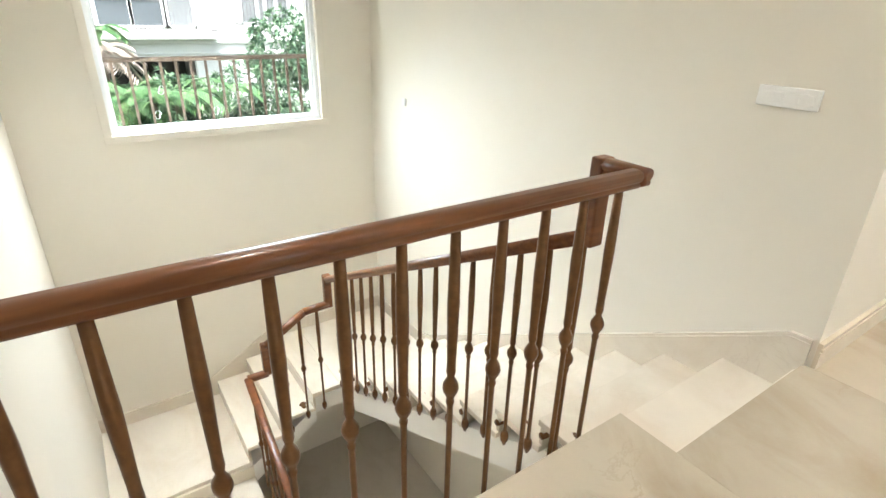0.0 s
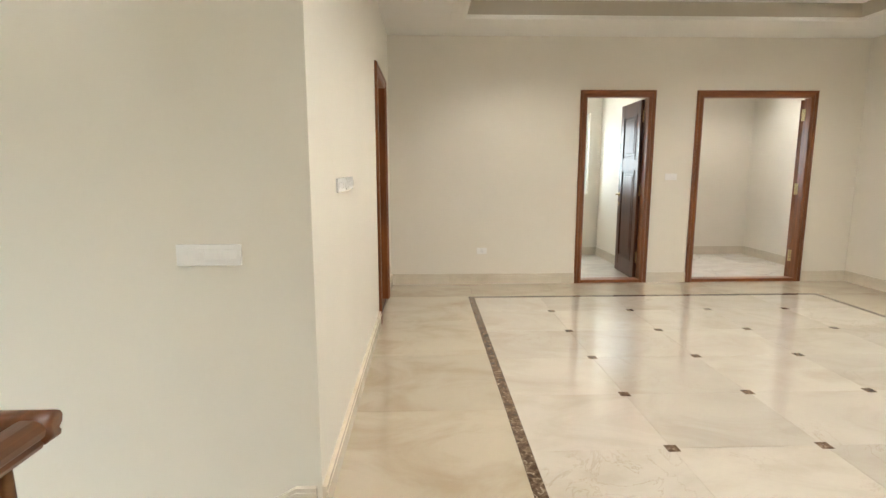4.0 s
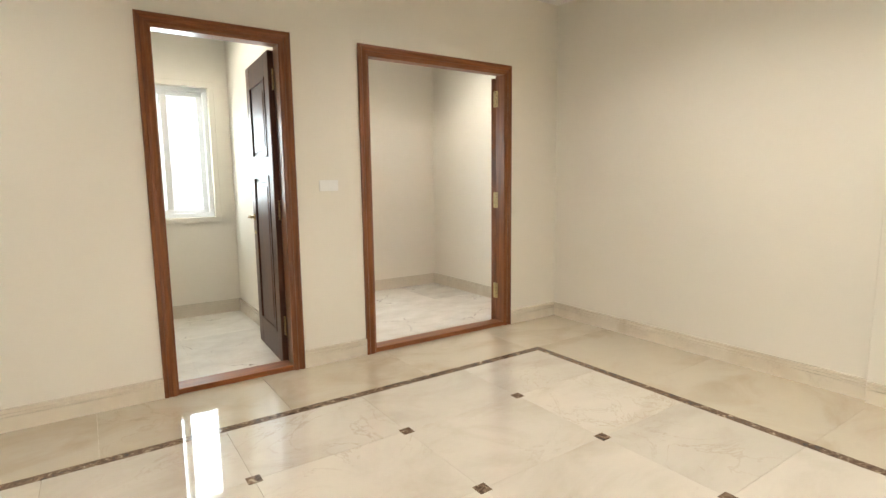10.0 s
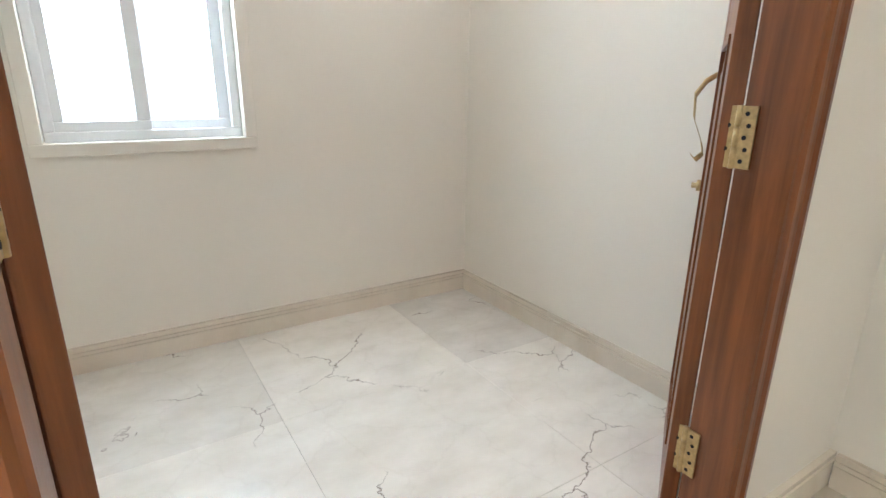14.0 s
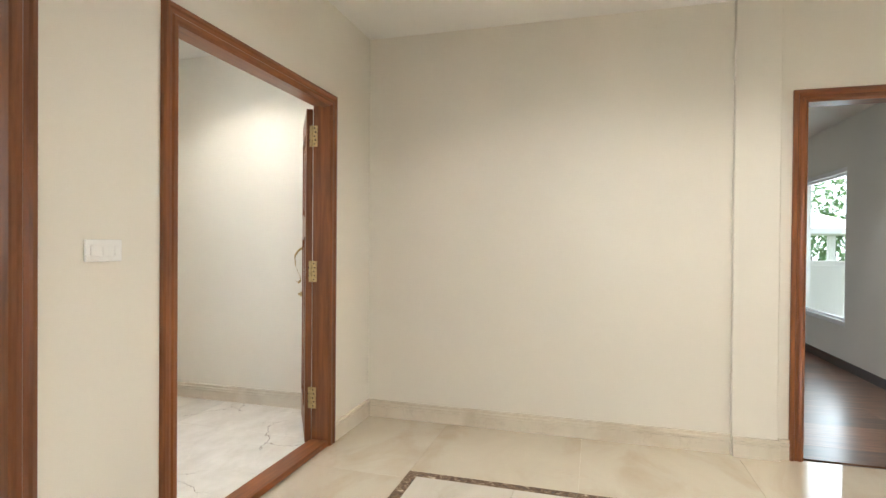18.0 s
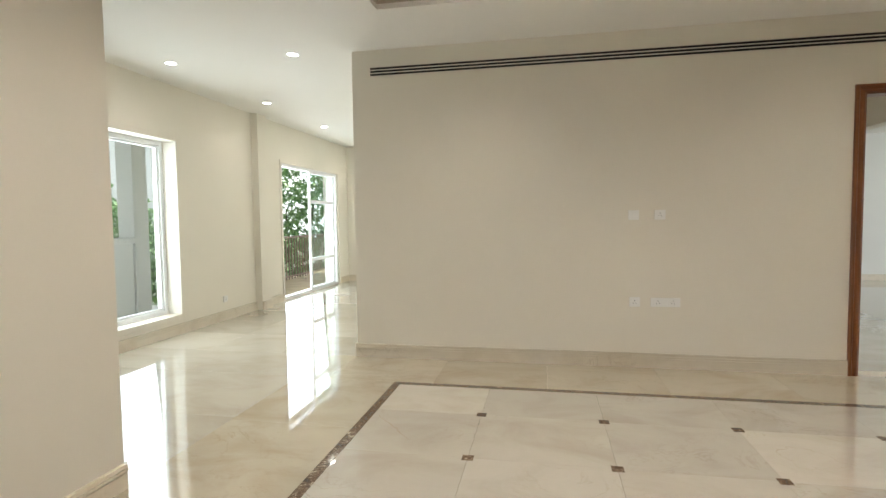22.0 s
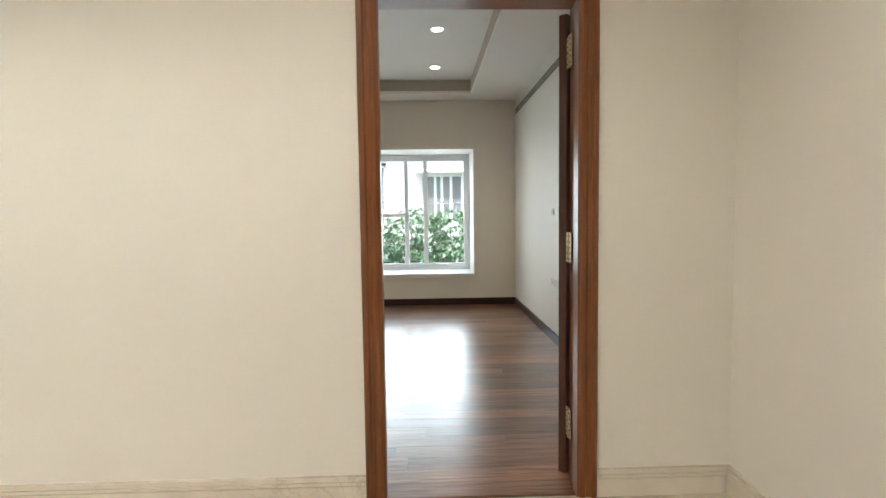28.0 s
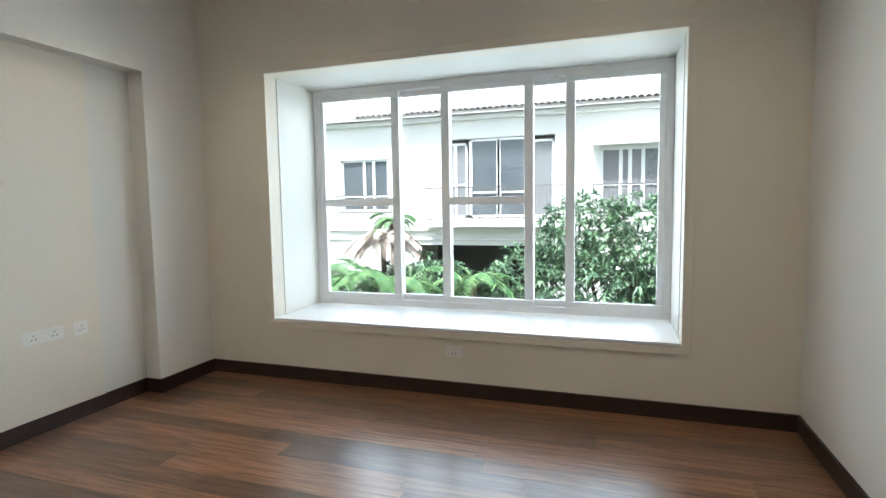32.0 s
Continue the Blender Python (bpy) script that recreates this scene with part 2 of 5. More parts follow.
def plain(name, color, rough=0.4, metal=0.0, vary=0.08, scale=25.0):
    m, n, l, b = material(name, rough, metal)
    nz = noise_node(n, l, scale, 4)
    r = ramp(n, (0.3, tuple(c * (1 - vary) for c in color)), (0.7, color))
    l.new(nz.outputs[0], r.inputs[0])
    l.new(r.outputs[0], b.inputs["Base Color"])
    return m


def glow(name, color, strength):
    m = bpy.data.materials.new(name)
    m.use_nodes = True
    b = m.node_tree.nodes["Principled BSDF"]
    b.inputs["Base Color"].default_value = (0.9, 0.9, 0.9, 1)
    b.inputs["Emission Color"].default_value, b.inputs["Emission Strength"].default_value = (*color, 1), strength
    return m


def glass(name):
    m, n, l, b = material(name, 0.0)
    n.remove(b)
    mixs, tr, gl = n.new("ShaderNodeMixShader"), n.new("ShaderNodeBsdfTransparent"), n.new("ShaderNodeBsdfGlossy")
    gl.inputs["Roughness"].default_value = 0.01
    tr.inputs["Color"].default_value = (0.95, 0.98, 0.975, 1)
    mixs.inputs[0].default_value = 0.035
    l.new(tr.outputs[0], mixs.inputs[1])
    l.new(gl.outputs[0], mixs.inputs[2])
    l.new(mixs.outputs[0], n["Material Output"].inputs[0])
    return m


WALL = paint("cream_wall_paint", (0.81, 0.765, 0.67))
WHITE_WALL = paint("pale_wall_paint", (0.78, 0.77, 0.725))
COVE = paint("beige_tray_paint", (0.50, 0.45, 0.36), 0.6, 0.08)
CEIL = paint("white_ceiling_paint", (0.84, 0.82, 0.77), 0.6, 0.03)
MARBLE = marble("cream_marble", (0.62, 0.57, 0.485), (0.545, 0.485, 0.395), (0.36, 0.27, 0.19), 0.03)
STEP_MARBLE = marble("pale_step_marble", (0.76, 0.69, 0.58), (0.69, 0.6, 0.48), (0.5, 0.4, 0.3), 0.14, 0.25, 0.05)
STORE_MARBLE = cracked("cracked_store_marble", (0.84, 0.80, 0.725), (0.70, 0.655, 0.575), (0.12, 0.075, 0.05))
EDGE_MARBLE = marble("yellow_border_marble", (0.57, 0.50, 0.385), (0.48, 0.395, 0.28), (0.36, 0.27, 0.17), 0.035, 0.5, 0.14)
SKIRT = marble("skirting_marble", (0.76, 0.685, 0.56), (0.67, 0.585, 0.45), (0.42, 0.33, 0.23), 0.14, 0.4, 0.12)
DARK_MARBLE = emperador("brown_emperador_marble")
TEAK_X = wood("polished_teak_along_x", (0.265, 0.087, 0.023), (0.13, 0.037, 0.010), 0.32, (1, 14, 14), 2.5, 0.12, 0.12)
TEAK_Y = wood("polished_teak_along_y", (0.265, 0.087, 0.023), (0.13, 0.037, 0.010), 0.32, (14, 1, 14), 2.5, 0.12, 0.12)
TEAK_Z = wood("polished_teak_upright", (0.265, 0.087, 0.023), (0.13, 0.037, 0.010), 0.32, (14, 14, 1), 2.5, 0.12, 0.12)
LEAF_WOOD = wood("dark_varnished_leaf", (0.105, 0.036, 0.016), (0.042, 0.015, 0.008), 0.42, (14, 14, 1), 2.5, 0.1, 0.08)
PLANK = wood("dark_walnut_plank", (0.31, 0.15, 0.075), (0.08, 0.032, 0.015), 0.3, (20, 1.0, 14), 3.2, 0.5, 0.7, relief=0.02)
DARK_SKIRT = wood("dark_brown_skirting", (0.032, 0.014, 0.009), (0.018, 0.008, 0.005), 0.35, (3, 3, 12), 3.0, 0.1)
RAIL_WOOD = wood("polished_handrail_teak", (0.2, 0.068, 0.018), (0.10, 0.03, 0.008), 0.34, (14, 1.5, 14), 2.5, 0.05, 0.12)
BRONZE = plain("bronze_painted_iron", (0.17, 0.08, 0.03), 0.34, 0.55, 0.3, 40)
BRASS = plain("aged_brass", (0.62, 0.46, 0.22), 0.35, 0.9, 0.35, 60)
# near-black that stands in for the shade inside holes and slots
HOLE_SHADE = plain("hole_shade_black", (0.01, 0.01, 0.01), 0.8)
PLASTIC = plain("white_switch_plastic", (0.9, 0.89, 0.86), 0.25, 0.0, 0.03)
UPVC = plain("white_window_frame", (0.85, 0.86, 0.87), 0.3, 0.0, 0.03)
GLASS = glass("window_glass")
LED = glow("led_disc", (1.0, 0.95, 0.86), 14.0)
GROUT = plain("floor_bedding", (0.55, 0.48, 0.37), 0.8)

# ---------------------------------------------------------------- mesh helpers


def add_box(bm, x0, x1, y0, y1, z0, z1, bevel=0.0):
    x0, x1, y0, y1, z0, z1 = min(x0, x1), max(x0, x1), min(y0, y1), max(y0, y1), min(z0, z1), max(z0, z1)
    v = [bm.verts.new(p) for p in ((x0, y0, z0), (x1, y0, z0), (x1, y1, z0), (x0, y1, z0), (x0, y0, z1), (x1, y0, z1), (x1, y1, z1), (x0, y1, z1))]
    f = [bm.faces.new([v[i] for i in q]) for q in ((0, 3, 2, 1), (4, 5, 6, 7), (0, 1, 5, 4), (1, 2, 6, 5), (2, 3, 7, 6), (3, 0, 4, 7))]
    if bevel:
        edges = {e for q in f for e in q.edges}
        bmesh.ops.bevel(bm, geom=list(edges), offset=bevel, segments=2, affect="EDGES", profile=0.5)
    return bm


def box(x0, x1, y0, y1, z0, z1, bevel=0.0):
    return add_box(bmesh.new(), x0, x1, y0, y1, z0, z1, bevel)


def loft(rings, close=True, caps=True):
    """A skin over rings of points, each ring with the same count."""
    bm = bmesh.new()
    vs = [[bm.verts.new(p) for p in ring] for ring in rings]
    n = len(vs[0])
    for a, b in zip(vs, vs[1:]):
        for i in range(n if close else n - 1):
            bm.faces.new((a[i], a[(i + 1) % n], b[(i + 1) % n], b[i]))
    if caps and close:
        bm.faces.new(vs[0][::-1])
        bm.faces.new(vs[-1])
    bmesh.ops.recalc_face_normals(bm, faces=bm.faces[:])
    return bm


def turned(profile, seg=10):
    """A turned piece about z from (radius, height) pairs."""
    return loft([[(r * math.cos(2 * math.pi * i / seg), r * math.sin(2 * math.pi * i / seg), z) for i in range(seg)] for r, z in profile])


def mesh_of(bm, name, mat, smooth=False):
    me = bpy.data.meshes.new(name)
    bm.to_mesh(me)
    bm.free()
    if mat:
        me.materials.append(mat)
    if smooth:
        for p in me.polygons:
            p.use_smooth = True
    return me


def part(name, bm, mat, parent, label="", smooth=False, m=None):
    ob = new(name, bm if isinstance(bm, bpy.types.Mesh) else mesh_of(bm, name, mat, smooth))
    ob.parent = parent
    if m is not None:
        ob.matrix_basis = m
    return tagged(ob, label)


def thing(name, label, category, m=None, group="", kind=""):
    ob = new(name)
    ob.empty_display_size = 0.05
    if m is not None:
        ob.matrix_basis = m
    return tagged(ob, label, category, group, kind)


def solid(name, bm, mat, label, category="", kind="structure", smooth=False, group=""):
    return tagged(new(name, mesh_of(bm, name, mat, smooth)), label, category, group, kind)


def wall_mesh(u0, u1, z0, z1, t0, t1, holes, axis):
    """A wall of real thickness with holes (ua, ub, za, zb); axis 'x' runs along x with thickness in y, 'y' the other way."""
    us = sorted({u0, u1, *[h[0] for h in holes], *[h[1] for h in holes]})
    zs = sorted({z0, z1, *[h[2] for h in holes], *[h[3] for h in holes]})
    us, zs = [u for u in us if u0 <= u <= u1], [z for z in zs if z0 <= z <= z1]
    filled = lambda i, k: 0 <= i < len(us) - 1 and 0 <= k < len(zs) - 1 and not any(
        h[0] - 1e-6 <= us[i] and us[i + 1] <= h[1] + 1e-6 and h[2] - 1e-6 <= zs[k] and zs[k + 1] <= h[3] + 1e-6 for h in holes)
    bm, cache = bmesh.new(), {}

    def v(u, t, z):
        p = (u, t, z) if axis == "x" else (t, u, z)
        if p not in cache:
            cache[p] = bm.verts.new(p)
        return cache[p]

    for i in range(len(us) - 1):
        for k in range(len(zs) - 1):
            if not filled(i, k):
                continue
            a, b, c, d = us[i], us[i + 1], zs[k], zs[k + 1]
            bm.faces.new([v(a, t0, c), v(b, t0, c), v(b, t0, d), v(a, t0, d)])
            bm.faces.new([v(a, t1, c), v(a, t1, d), v(b, t1, d), v(b, t1, c)])
            if not filled(i - 1, k):
                bm.faces.new([v(a, t0, c), v(a, t0, d), v(a, t1, d), v(a, t1, c)])
            if not filled(i + 1, k):
                bm.faces.new([v(b, t0, c), v(b, t1, c), v(b, t1, d), v(b, t0, d)])
            if not filled(i, k - 1):
                bm.faces.new([v(a, t0, c), v(a, t1, c), v(b, t1, c), v(b, t0, c)])
            if not filled(i, k + 1):
                bm.faces.new([v(a, t0, d), v(b, t0, d), v(b, t1, d), v(a, t1, d)])
    bmesh.ops.recalc_face_normals(bm, faces=bm.faces[:])
    return bm


# ---------------------------------------------------------------- walls
FW = 0.03  # how far a door frame laps over the wall
ZTOP = 3.05
D1, D2 = (2.146, 3.004), (3.472, 4.868)
DA, DB, DC = (-3.714, -2.727), (-1.587, -0.592), (0.13, 1.15)
hole = lambda d: (d[0] + FW, d[1] - FW, 0.0, DH - FW)

solid("wall_hall_north", wall_mesh(-0.0, XE, 0, ZTOP, 0, TN, [hole(D1), hole(D2)], "x"), WALL, "cream painted plaster wall with two doorways")
solid("wall_hall_west", wall_mesh(SN, 0.0, 0, ZTOP, -TH, 0, [hole(DB)], "y"), WALL, "cream painted plaster wall with a bedroom doorway")
solid("wall_hall_east", wall_mesh(WY, TN, 0, ZTOP, XE, XE + TH, [hole(DA)], "y"), WALL, "cream painted plaster wall with a bedroom doorway")
solid("wall_hall_south", wall_mesh(SX, 5.165, -3.2, ZTOP, YS - TH, YS, [(DC[0] + FW, DC[1] - FW, 0.0, 2.235 - FW)], "x"), WALL, "cream painted plaster wall with a doorway and an air grille")
solid("wall_hall_column", box(XE - 0.035, XE + 0.02, -2.66, -2.41, 0, ZC, 0.006), WALL, "shallow cream plaster pilaster beside the bedroom door")
solid("wall_lounge_west", box(5.165 - TH, 5.165, YL, YS - TH, 0, ZTOP), WALL, "cream painted lounge wall")
solid("wall_lounge_east", wall_mesh(YL, WY - TH, 0, ZTOP, XL, XL + 0.3, [(-7.44, -6.12, 0.222, 2.158), (-12.08, -9.83, 0.0, 2.17)], "y"), WALL, "cream painted wall with a window and a sliding balcony door")
solid("wall_lounge_south", box(5.165 - TH, XL + 0.3, YL - TH, YL, 0, ZTOP), WALL, "cream painted lounge end wall")
solid("wall_lounge_column", box(XL - 0.1, XL, -9.25, -9.0, 0, ZC), WALL, "cream plaster pilaster between window and balcony door")
solid("wall_bedroom_south", wall_mesh(XE + TH, AX, 0, ZTOP, WY, AS, [(8.25, 9.75, 0.44, 2.12)], "x"), WHITE_WALL, "pale plaster wall with a tall window")
solid("wall_bedroom_east", wall_mesh(WY, AN, 0, ZTOP, AX, AX + 0.3, [(-1.75, 0.25, 0.0, 2.15)], "y"), WHITE_WALL, "pale plaster wall with a sliding balcony door")
solid("wall_bedroom_north", box(XE + TH, AX + 0.3, AN, AN + TH, 0, ZTOP), WHITE_WALL, "pale plaster bedroom wall")
solid("wall_store_north", wall_mesh(1.6, XE + TH, 0, ZTOP, NY, NY + 0.25, [(2.17, 2.88, 0.945, 2.15), (3.44, 4.18, 0.967, 2.08)], "x"), WALL, "cream plaster wall with two sliding windows")
solid("wall_store_east", box(XE - 0.022, XE + TH, TN, NY, 0, ZTOP), WALL, "cream plaster store wall")
solid("wall_store_divider", box(3.06, 3.2, TN, NY, 0, ZTOP), WALL, "cream plaster partition between the store rooms")
solid("wall_store_west", box(1.4, 1.6, TN, NY + 0.25, 0, ZTOP), WALL, "cream plaster store wall")
solid("wall_stair_north", box(SX, -TH, SN, SN + TH, -3.2, ZTOP), WALL, "cream painted stairwell wall")
solid("wall_stair_north_end", box(-TH, 0, SN, SN + 0.01, -0.3, 0), WALL, "cream plaster below the floor edge")
solid("wall_stair_west", wall_mesh(YS - TH, SN + TH, -3.2, ZTOP, SX - 0.25, SX, [(-6.215, -4.61, 0.442, 2.2)], "y"), WALL, "cream painted stairwell wall with a large window")
solid("wall_far_bedroom_west", wall_mesh(BS - TH, BN + TH, 0, ZTOP, BX - 0.12, BX, [(-3.295, -0.67, 0.41, 2.105)], "y"), WALL, "cream plaster wall with a deep bay window")
solid("wall_far_bedroom_north", wall_mesh(BX - 0.12, -TH, 0, ZTOP, BN, BN + 0.14, [(-1.49, -0.74, 0, 2.15)], "x"), WHITE_WALL, "pale plaster wall with a bathroom doorway")
solid("wall_far_bedroom_south", wall_mesh(BX, -TH, 0, ZTOP, BS - 0.1, BS, [], "x"), WHITE_WALL, "pale plaster wall with a shallow framed recess")

# ---------------------------------------------------------------- ceilings


def ceiling(name, x0, x1, y0, y1, z, tray, label, lift=ZT - ZC):
    bm = bmesh.new()
    if tray:
        a, b, c, d = tray
        add_box(bm, x0, a, y0, y1, z, z + 0.3)
        add_box(bm, b, x1, y0, y1, z, z + 0.3)
        add_box(bm, a, b, y0, c, z, z + 0.3)
        add_box(bm, a, b, d, y1, z, z + 0.3)
        add_box(bm, a, b, c, d, z + lift, z + 0.3)
        for k, (o, h) in enumerate(((0.145, 0.012), (0.10, 0.022), (0.05, 0.036))):   # moulded cornice round the tray
            for q in ((a - o, b + o, c - o, c), (a - o, b + o, d, d + o), (a - o, a, c, d), (b, b + o, c, d)):
                add_box(bm, *q, z - h, z - h + 0.011)
    else:
        add_box(bm, x0, x1, y0, y1, z, z + 0.3)
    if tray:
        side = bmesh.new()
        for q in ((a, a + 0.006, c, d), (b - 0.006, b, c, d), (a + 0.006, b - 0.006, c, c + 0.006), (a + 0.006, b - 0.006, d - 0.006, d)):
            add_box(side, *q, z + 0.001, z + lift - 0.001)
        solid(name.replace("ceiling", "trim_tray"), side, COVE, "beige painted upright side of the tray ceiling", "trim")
    return solid(name, bm, CEIL, label)


HT = (0.80, 4.62, -5.86, -0.80)
ceiling("ceiling_hall", 0, XE, YS, 0, ZC, HT, "white tray ceiling with a moulded edge")
ceiling("ceiling_lounge", XE, XL, YL, WY, ZC, None, "flat white lounge ceiling")
solid("ceiling_lounge_west", box(5.165, XE, YL, YS, ZC, ZC + 0.3), CEIL, "flat white lounge ceiling strip")
ceiling("ceiling_stair", SX, 0, YS, SN, ZC, (-2.95, -0.5, -5.98, -4.6), "white tray ceiling over the stairwell")
ceiling("ceiling_far_bedroom", BX, -TH, BS, BN, BZ, (-4.371, -0.85, -3.341, -0.736), "white tray ceiling with a moulded edge")
ceiling("ceiling_bedroom", XE + TH, AX, AS, AN, 2.62, (6.2, 10.8, -3.5, 0.4), "white tray ceiling", 0.2)
solid("ceiling_store", box(1.4, XE + TH, TN, NY, ZC, ZC + 0.3), CEIL, "flat white store ceiling")

# ---------------------------------------------------------------- floors
bed = add_box(box(-0.03, XL, YL, 0.0, -0.3, -0.024), -0.255, -0.03, YS, -5.0, -0.3, -0.024)
solid("floor_hall", bed, GROUT, "bedding under the marble floor")
solid("floor_store", box(1.6, XE, 0.0, NY, -0.3, -0.024), GROUT, "bedding under the store floor")
solid("floor_far_bedroom", box(BX, -0.01, BS, BN, -0.3, -0.012), DARK_SKIRT, "dark underlay of the wooden floor")
solid("floor_bedroom", box(XE + 0.03, AX, AS, AN, -0.3, -0.012), DARK_SKIRT, "dark underlay of the wooden floor")

# ---------------------------------------------------------------- doors


def frame_profile(wall, s=1.0):
    """(u across the frame from its outer edge, v into the wall): moulded face, then the lining."""
    pts = [(0.0, 0.0), (0.0, -0.016), (0.006, -0.024), (0.02, -0.026), (0.026, -0.018), (0.04, -0.016), (0.046, -0.022), (0.06, -0.022),
            (0.068, -0.014), (0.075, -0.012), (0.075, 0.055), (0.064, 0.055), (0.064, wall), (0.032, wall), (0.032, 0.0)]
    return [(u * s if u != 0.032 else u, v) for u, v in pts]


def door_frame(name, m, width, label, wall=TH + 0.012, sill=False, mat_head=TEAK_X, height=DH, s=1.0):
    ob = thing(name, label, "door frame", m, kind="structure")
    prof = frame_profile(wall, s)
    left = loft([[(u, v, 0) for u, v in prof], [(u, v, height - u) for u, v in prof]])
    right = loft([[(width - u, v, 0) for u, v in prof], [(width - u, v, height - u) for u, v in prof]])
    head = loft([[(u, v, height - u) for u, v in prof], [(width - u, v, height - u) for u, v in prof]])
    part("jamb", left, TEAK_Z, ob)
    part("jamb", right, TEAK_Z, ob)
    part("head", head, mat_head, ob)
    if sill:
        part("threshold", box(0.075, width - 0.075, -0.01, wall, 0.0, 0.035, 0.004), mat_head, ob, "worn wooden threshold")
    return ob


def hinge_on(parent, x, y, z, side):
    """A brass butt hinge; side -1/+1 is the way its plates face along x."""
    h = part("hinge", turned([(0.0075, -0.067), (0.0075, -0.023), (0.006, -0.022), (0.006, -0.02), (0.0075, -0.019), (0.0075, 0.021), (0.006, 0.022), (0.006, 0.024), (0.0075, 0.025), (0.0075, 0.067)], 10), BRASS, parent, "aged brass butt hinge", True, pose(x, y, z))
    for dy in (0.0215, -0.0215):
        plate = box(-0.0025, 0.0025, dy - 0.0165, dy + 0.0165, -0.066, 0.066, 0.001)
        part("plate", plate, BRASS, h)
        bm = bmesh.new()
        for zz in (-0.05, -0.025, 0.0, 0.025, 0.05):
            off = 0.003 if zz in (-0.05, 0.0, 0.05) else -0.003
            bmesh.ops.create_cone(bm, cap_ends=True, segments=8, radius1=0.005, radius2=0.005, depth=0.0012,
                                  matrix=Matrix.Translation((side * 0.0034, dy + off, zz)) @ pose(0, 0, 0, 0, 90, 0))
        part("screws", bm, HOLE_SHADE, h, "black discs for the screw holes")
    return h


def door_leaf(name, m, w, h, label, lever=True, pull=False, thick=0.04, wood_mat=LEAF_WOOD):
    """A panelled leaf hinged at local x = 0, reaching along +x, its faces at y = 0 and y = thick."""
    ob = thing(name, label, "door", m)
    st, z0 = 0.115, 0.008
    rails = [(z0, 0.21), (1.31, 1.44), (h - 0.15, h)]
    part("stile", box(0, st, 0, thick, z0, h, 0.003), wood_mat, ob)
    part("stile", box(w - st, w, 0, thick, z0, h, 0.003), wood_mat, ob)
    for a, b in rails:
        part("rail", box(st, w - st, 0.001, thick - 0.001, a, b, 0.002), wood_mat, ob)
    for (_, a), (b, _) in zip(rails, rails[1:]):
        p = bmesh.new()
        for s0, s1, e in ((0.012, thick - 0.012, 0.0), (0.004, thick - 0.004, 0.045), (0.0, thick, 0.075)):
            add_box(p, st + e, w - st - e, s0, s1, a + e, b - e, 0.004 if e else 0)
        part("panel", p, wood_mat, ob, "raised and fielded panel")
        for side in (-0.005, thick - 0.003):
            f = bmesh.new()
            for q in ((st, w - st, a, a + 0.018), (st, w - st, b - 0.018, b), (st, st + 0.018, a + 0.018, b - 0.018), (w - st - 0.018, w - st, a + 0.018, b - 0.018)):
                add_box(f, q[0], q[1], side, side + 0.008, q[2], q[3])
            part("moulding", f, wood_mat, ob)
    if lever:
        for s in (-1, 1):
            y = -0.006 if s < 0 else thick + 0.006
            hd = part("lever_handle", turned([(0.024, -0.004), (0.026, 0.004)], 14), BRASS, ob, "aged brass lever handle", True, pose(w - 0.06, y, 1.0, 90))
            part("spindle", turned([(0.008, 0.0), (0.008, 0.045)], 8), BRASS, hd, "", True, pose(0, 0, 0, 180 if s > 0 else 0))
            arm = loft([[(-0.12 * t, 0.007 * math.sin(a) + 0.012 * math.sin(t * 3), (-0.045 * s) + 0.006 * math.cos(a)) for a in np.linspace(0, 2 * math.pi, 8, endpoint=False)] for t in np.linspace(0, 1, 6)])
            part("lever", arm, BRASS, hd, "", True)
        part("key_plate", turned([(0.014, -0.004), (0.015, 0.046)], 12), BRASS, ob, "", True, pose(w - 0.06, thick + 0.003, 0.88, 90))
    if pull:
        pts = [(0.0, 0.0), (0.03, 0.02), (0.055, 0.06), (0.05, 0.13), (0.02, 0.2), (0.012, 0.235), (0.03, 0.255), (0.045, 0.24)]
        pts = [(a, 0.235 - b) for a, b in pts]
        rings = [[(w - 0.07 + 0.007 * math.sin(a), thick + p + 0.007 * math.cos(a) * 0.6, 1.0 + q + 0.007 * math.cos(a)) for a in np.linspace(0, 2 * math.pi, 8, endpoint=False)] for p, q in pts]
        part("pull_handle", loft(rings), BRASS, ob, "curved brass pull handle", True)
        part("lock_cylinder", turned([(0.018, 0.0), (0.018, 0.015), (0.009, 0.016), (0.009, 0.03)], 12), BRASS, ob, "brass lock cylinder", True, pose(w - 0.07, thick, 0.9, -90))
    return ob


door_frame("door_frame_store_narrow", pose(D1[0], 0, 0), D1[1] - D1[0], "reddish-brown teak frame of the narrow store doorway", TN + 0.01, sill=True, s=1.05)
door_frame("door_frame_store_wide", pose(D2[0], 0, 0), D2[1] - D2[0], "reddish-brown teak frame of the wide store doorway", 0.112, sill=True, s=1.04)
door_frame("door_frame_bedroom", pose(XE, DA[1], 0, 0, 0, -90), DA[1] - DA[0], "reddish-brown teak frame of the balcony bedroom doorway", mat_head=TEAK_Y)
door_frame("door_frame_far_bedroom", pose(0, DB[0], 0, 0, 0, 90), DB[1] - DB[0], "reddish-brown teak frame of the far bedroom doorway", mat_head=TEAK_Y, s=1.15)
door_frame("door_frame_south_room", pose(DC[1], YS, 0, 0, 0, 180), DC[1] - DC[0], "reddish-brown teak frame of the south doorway", height=2.235)

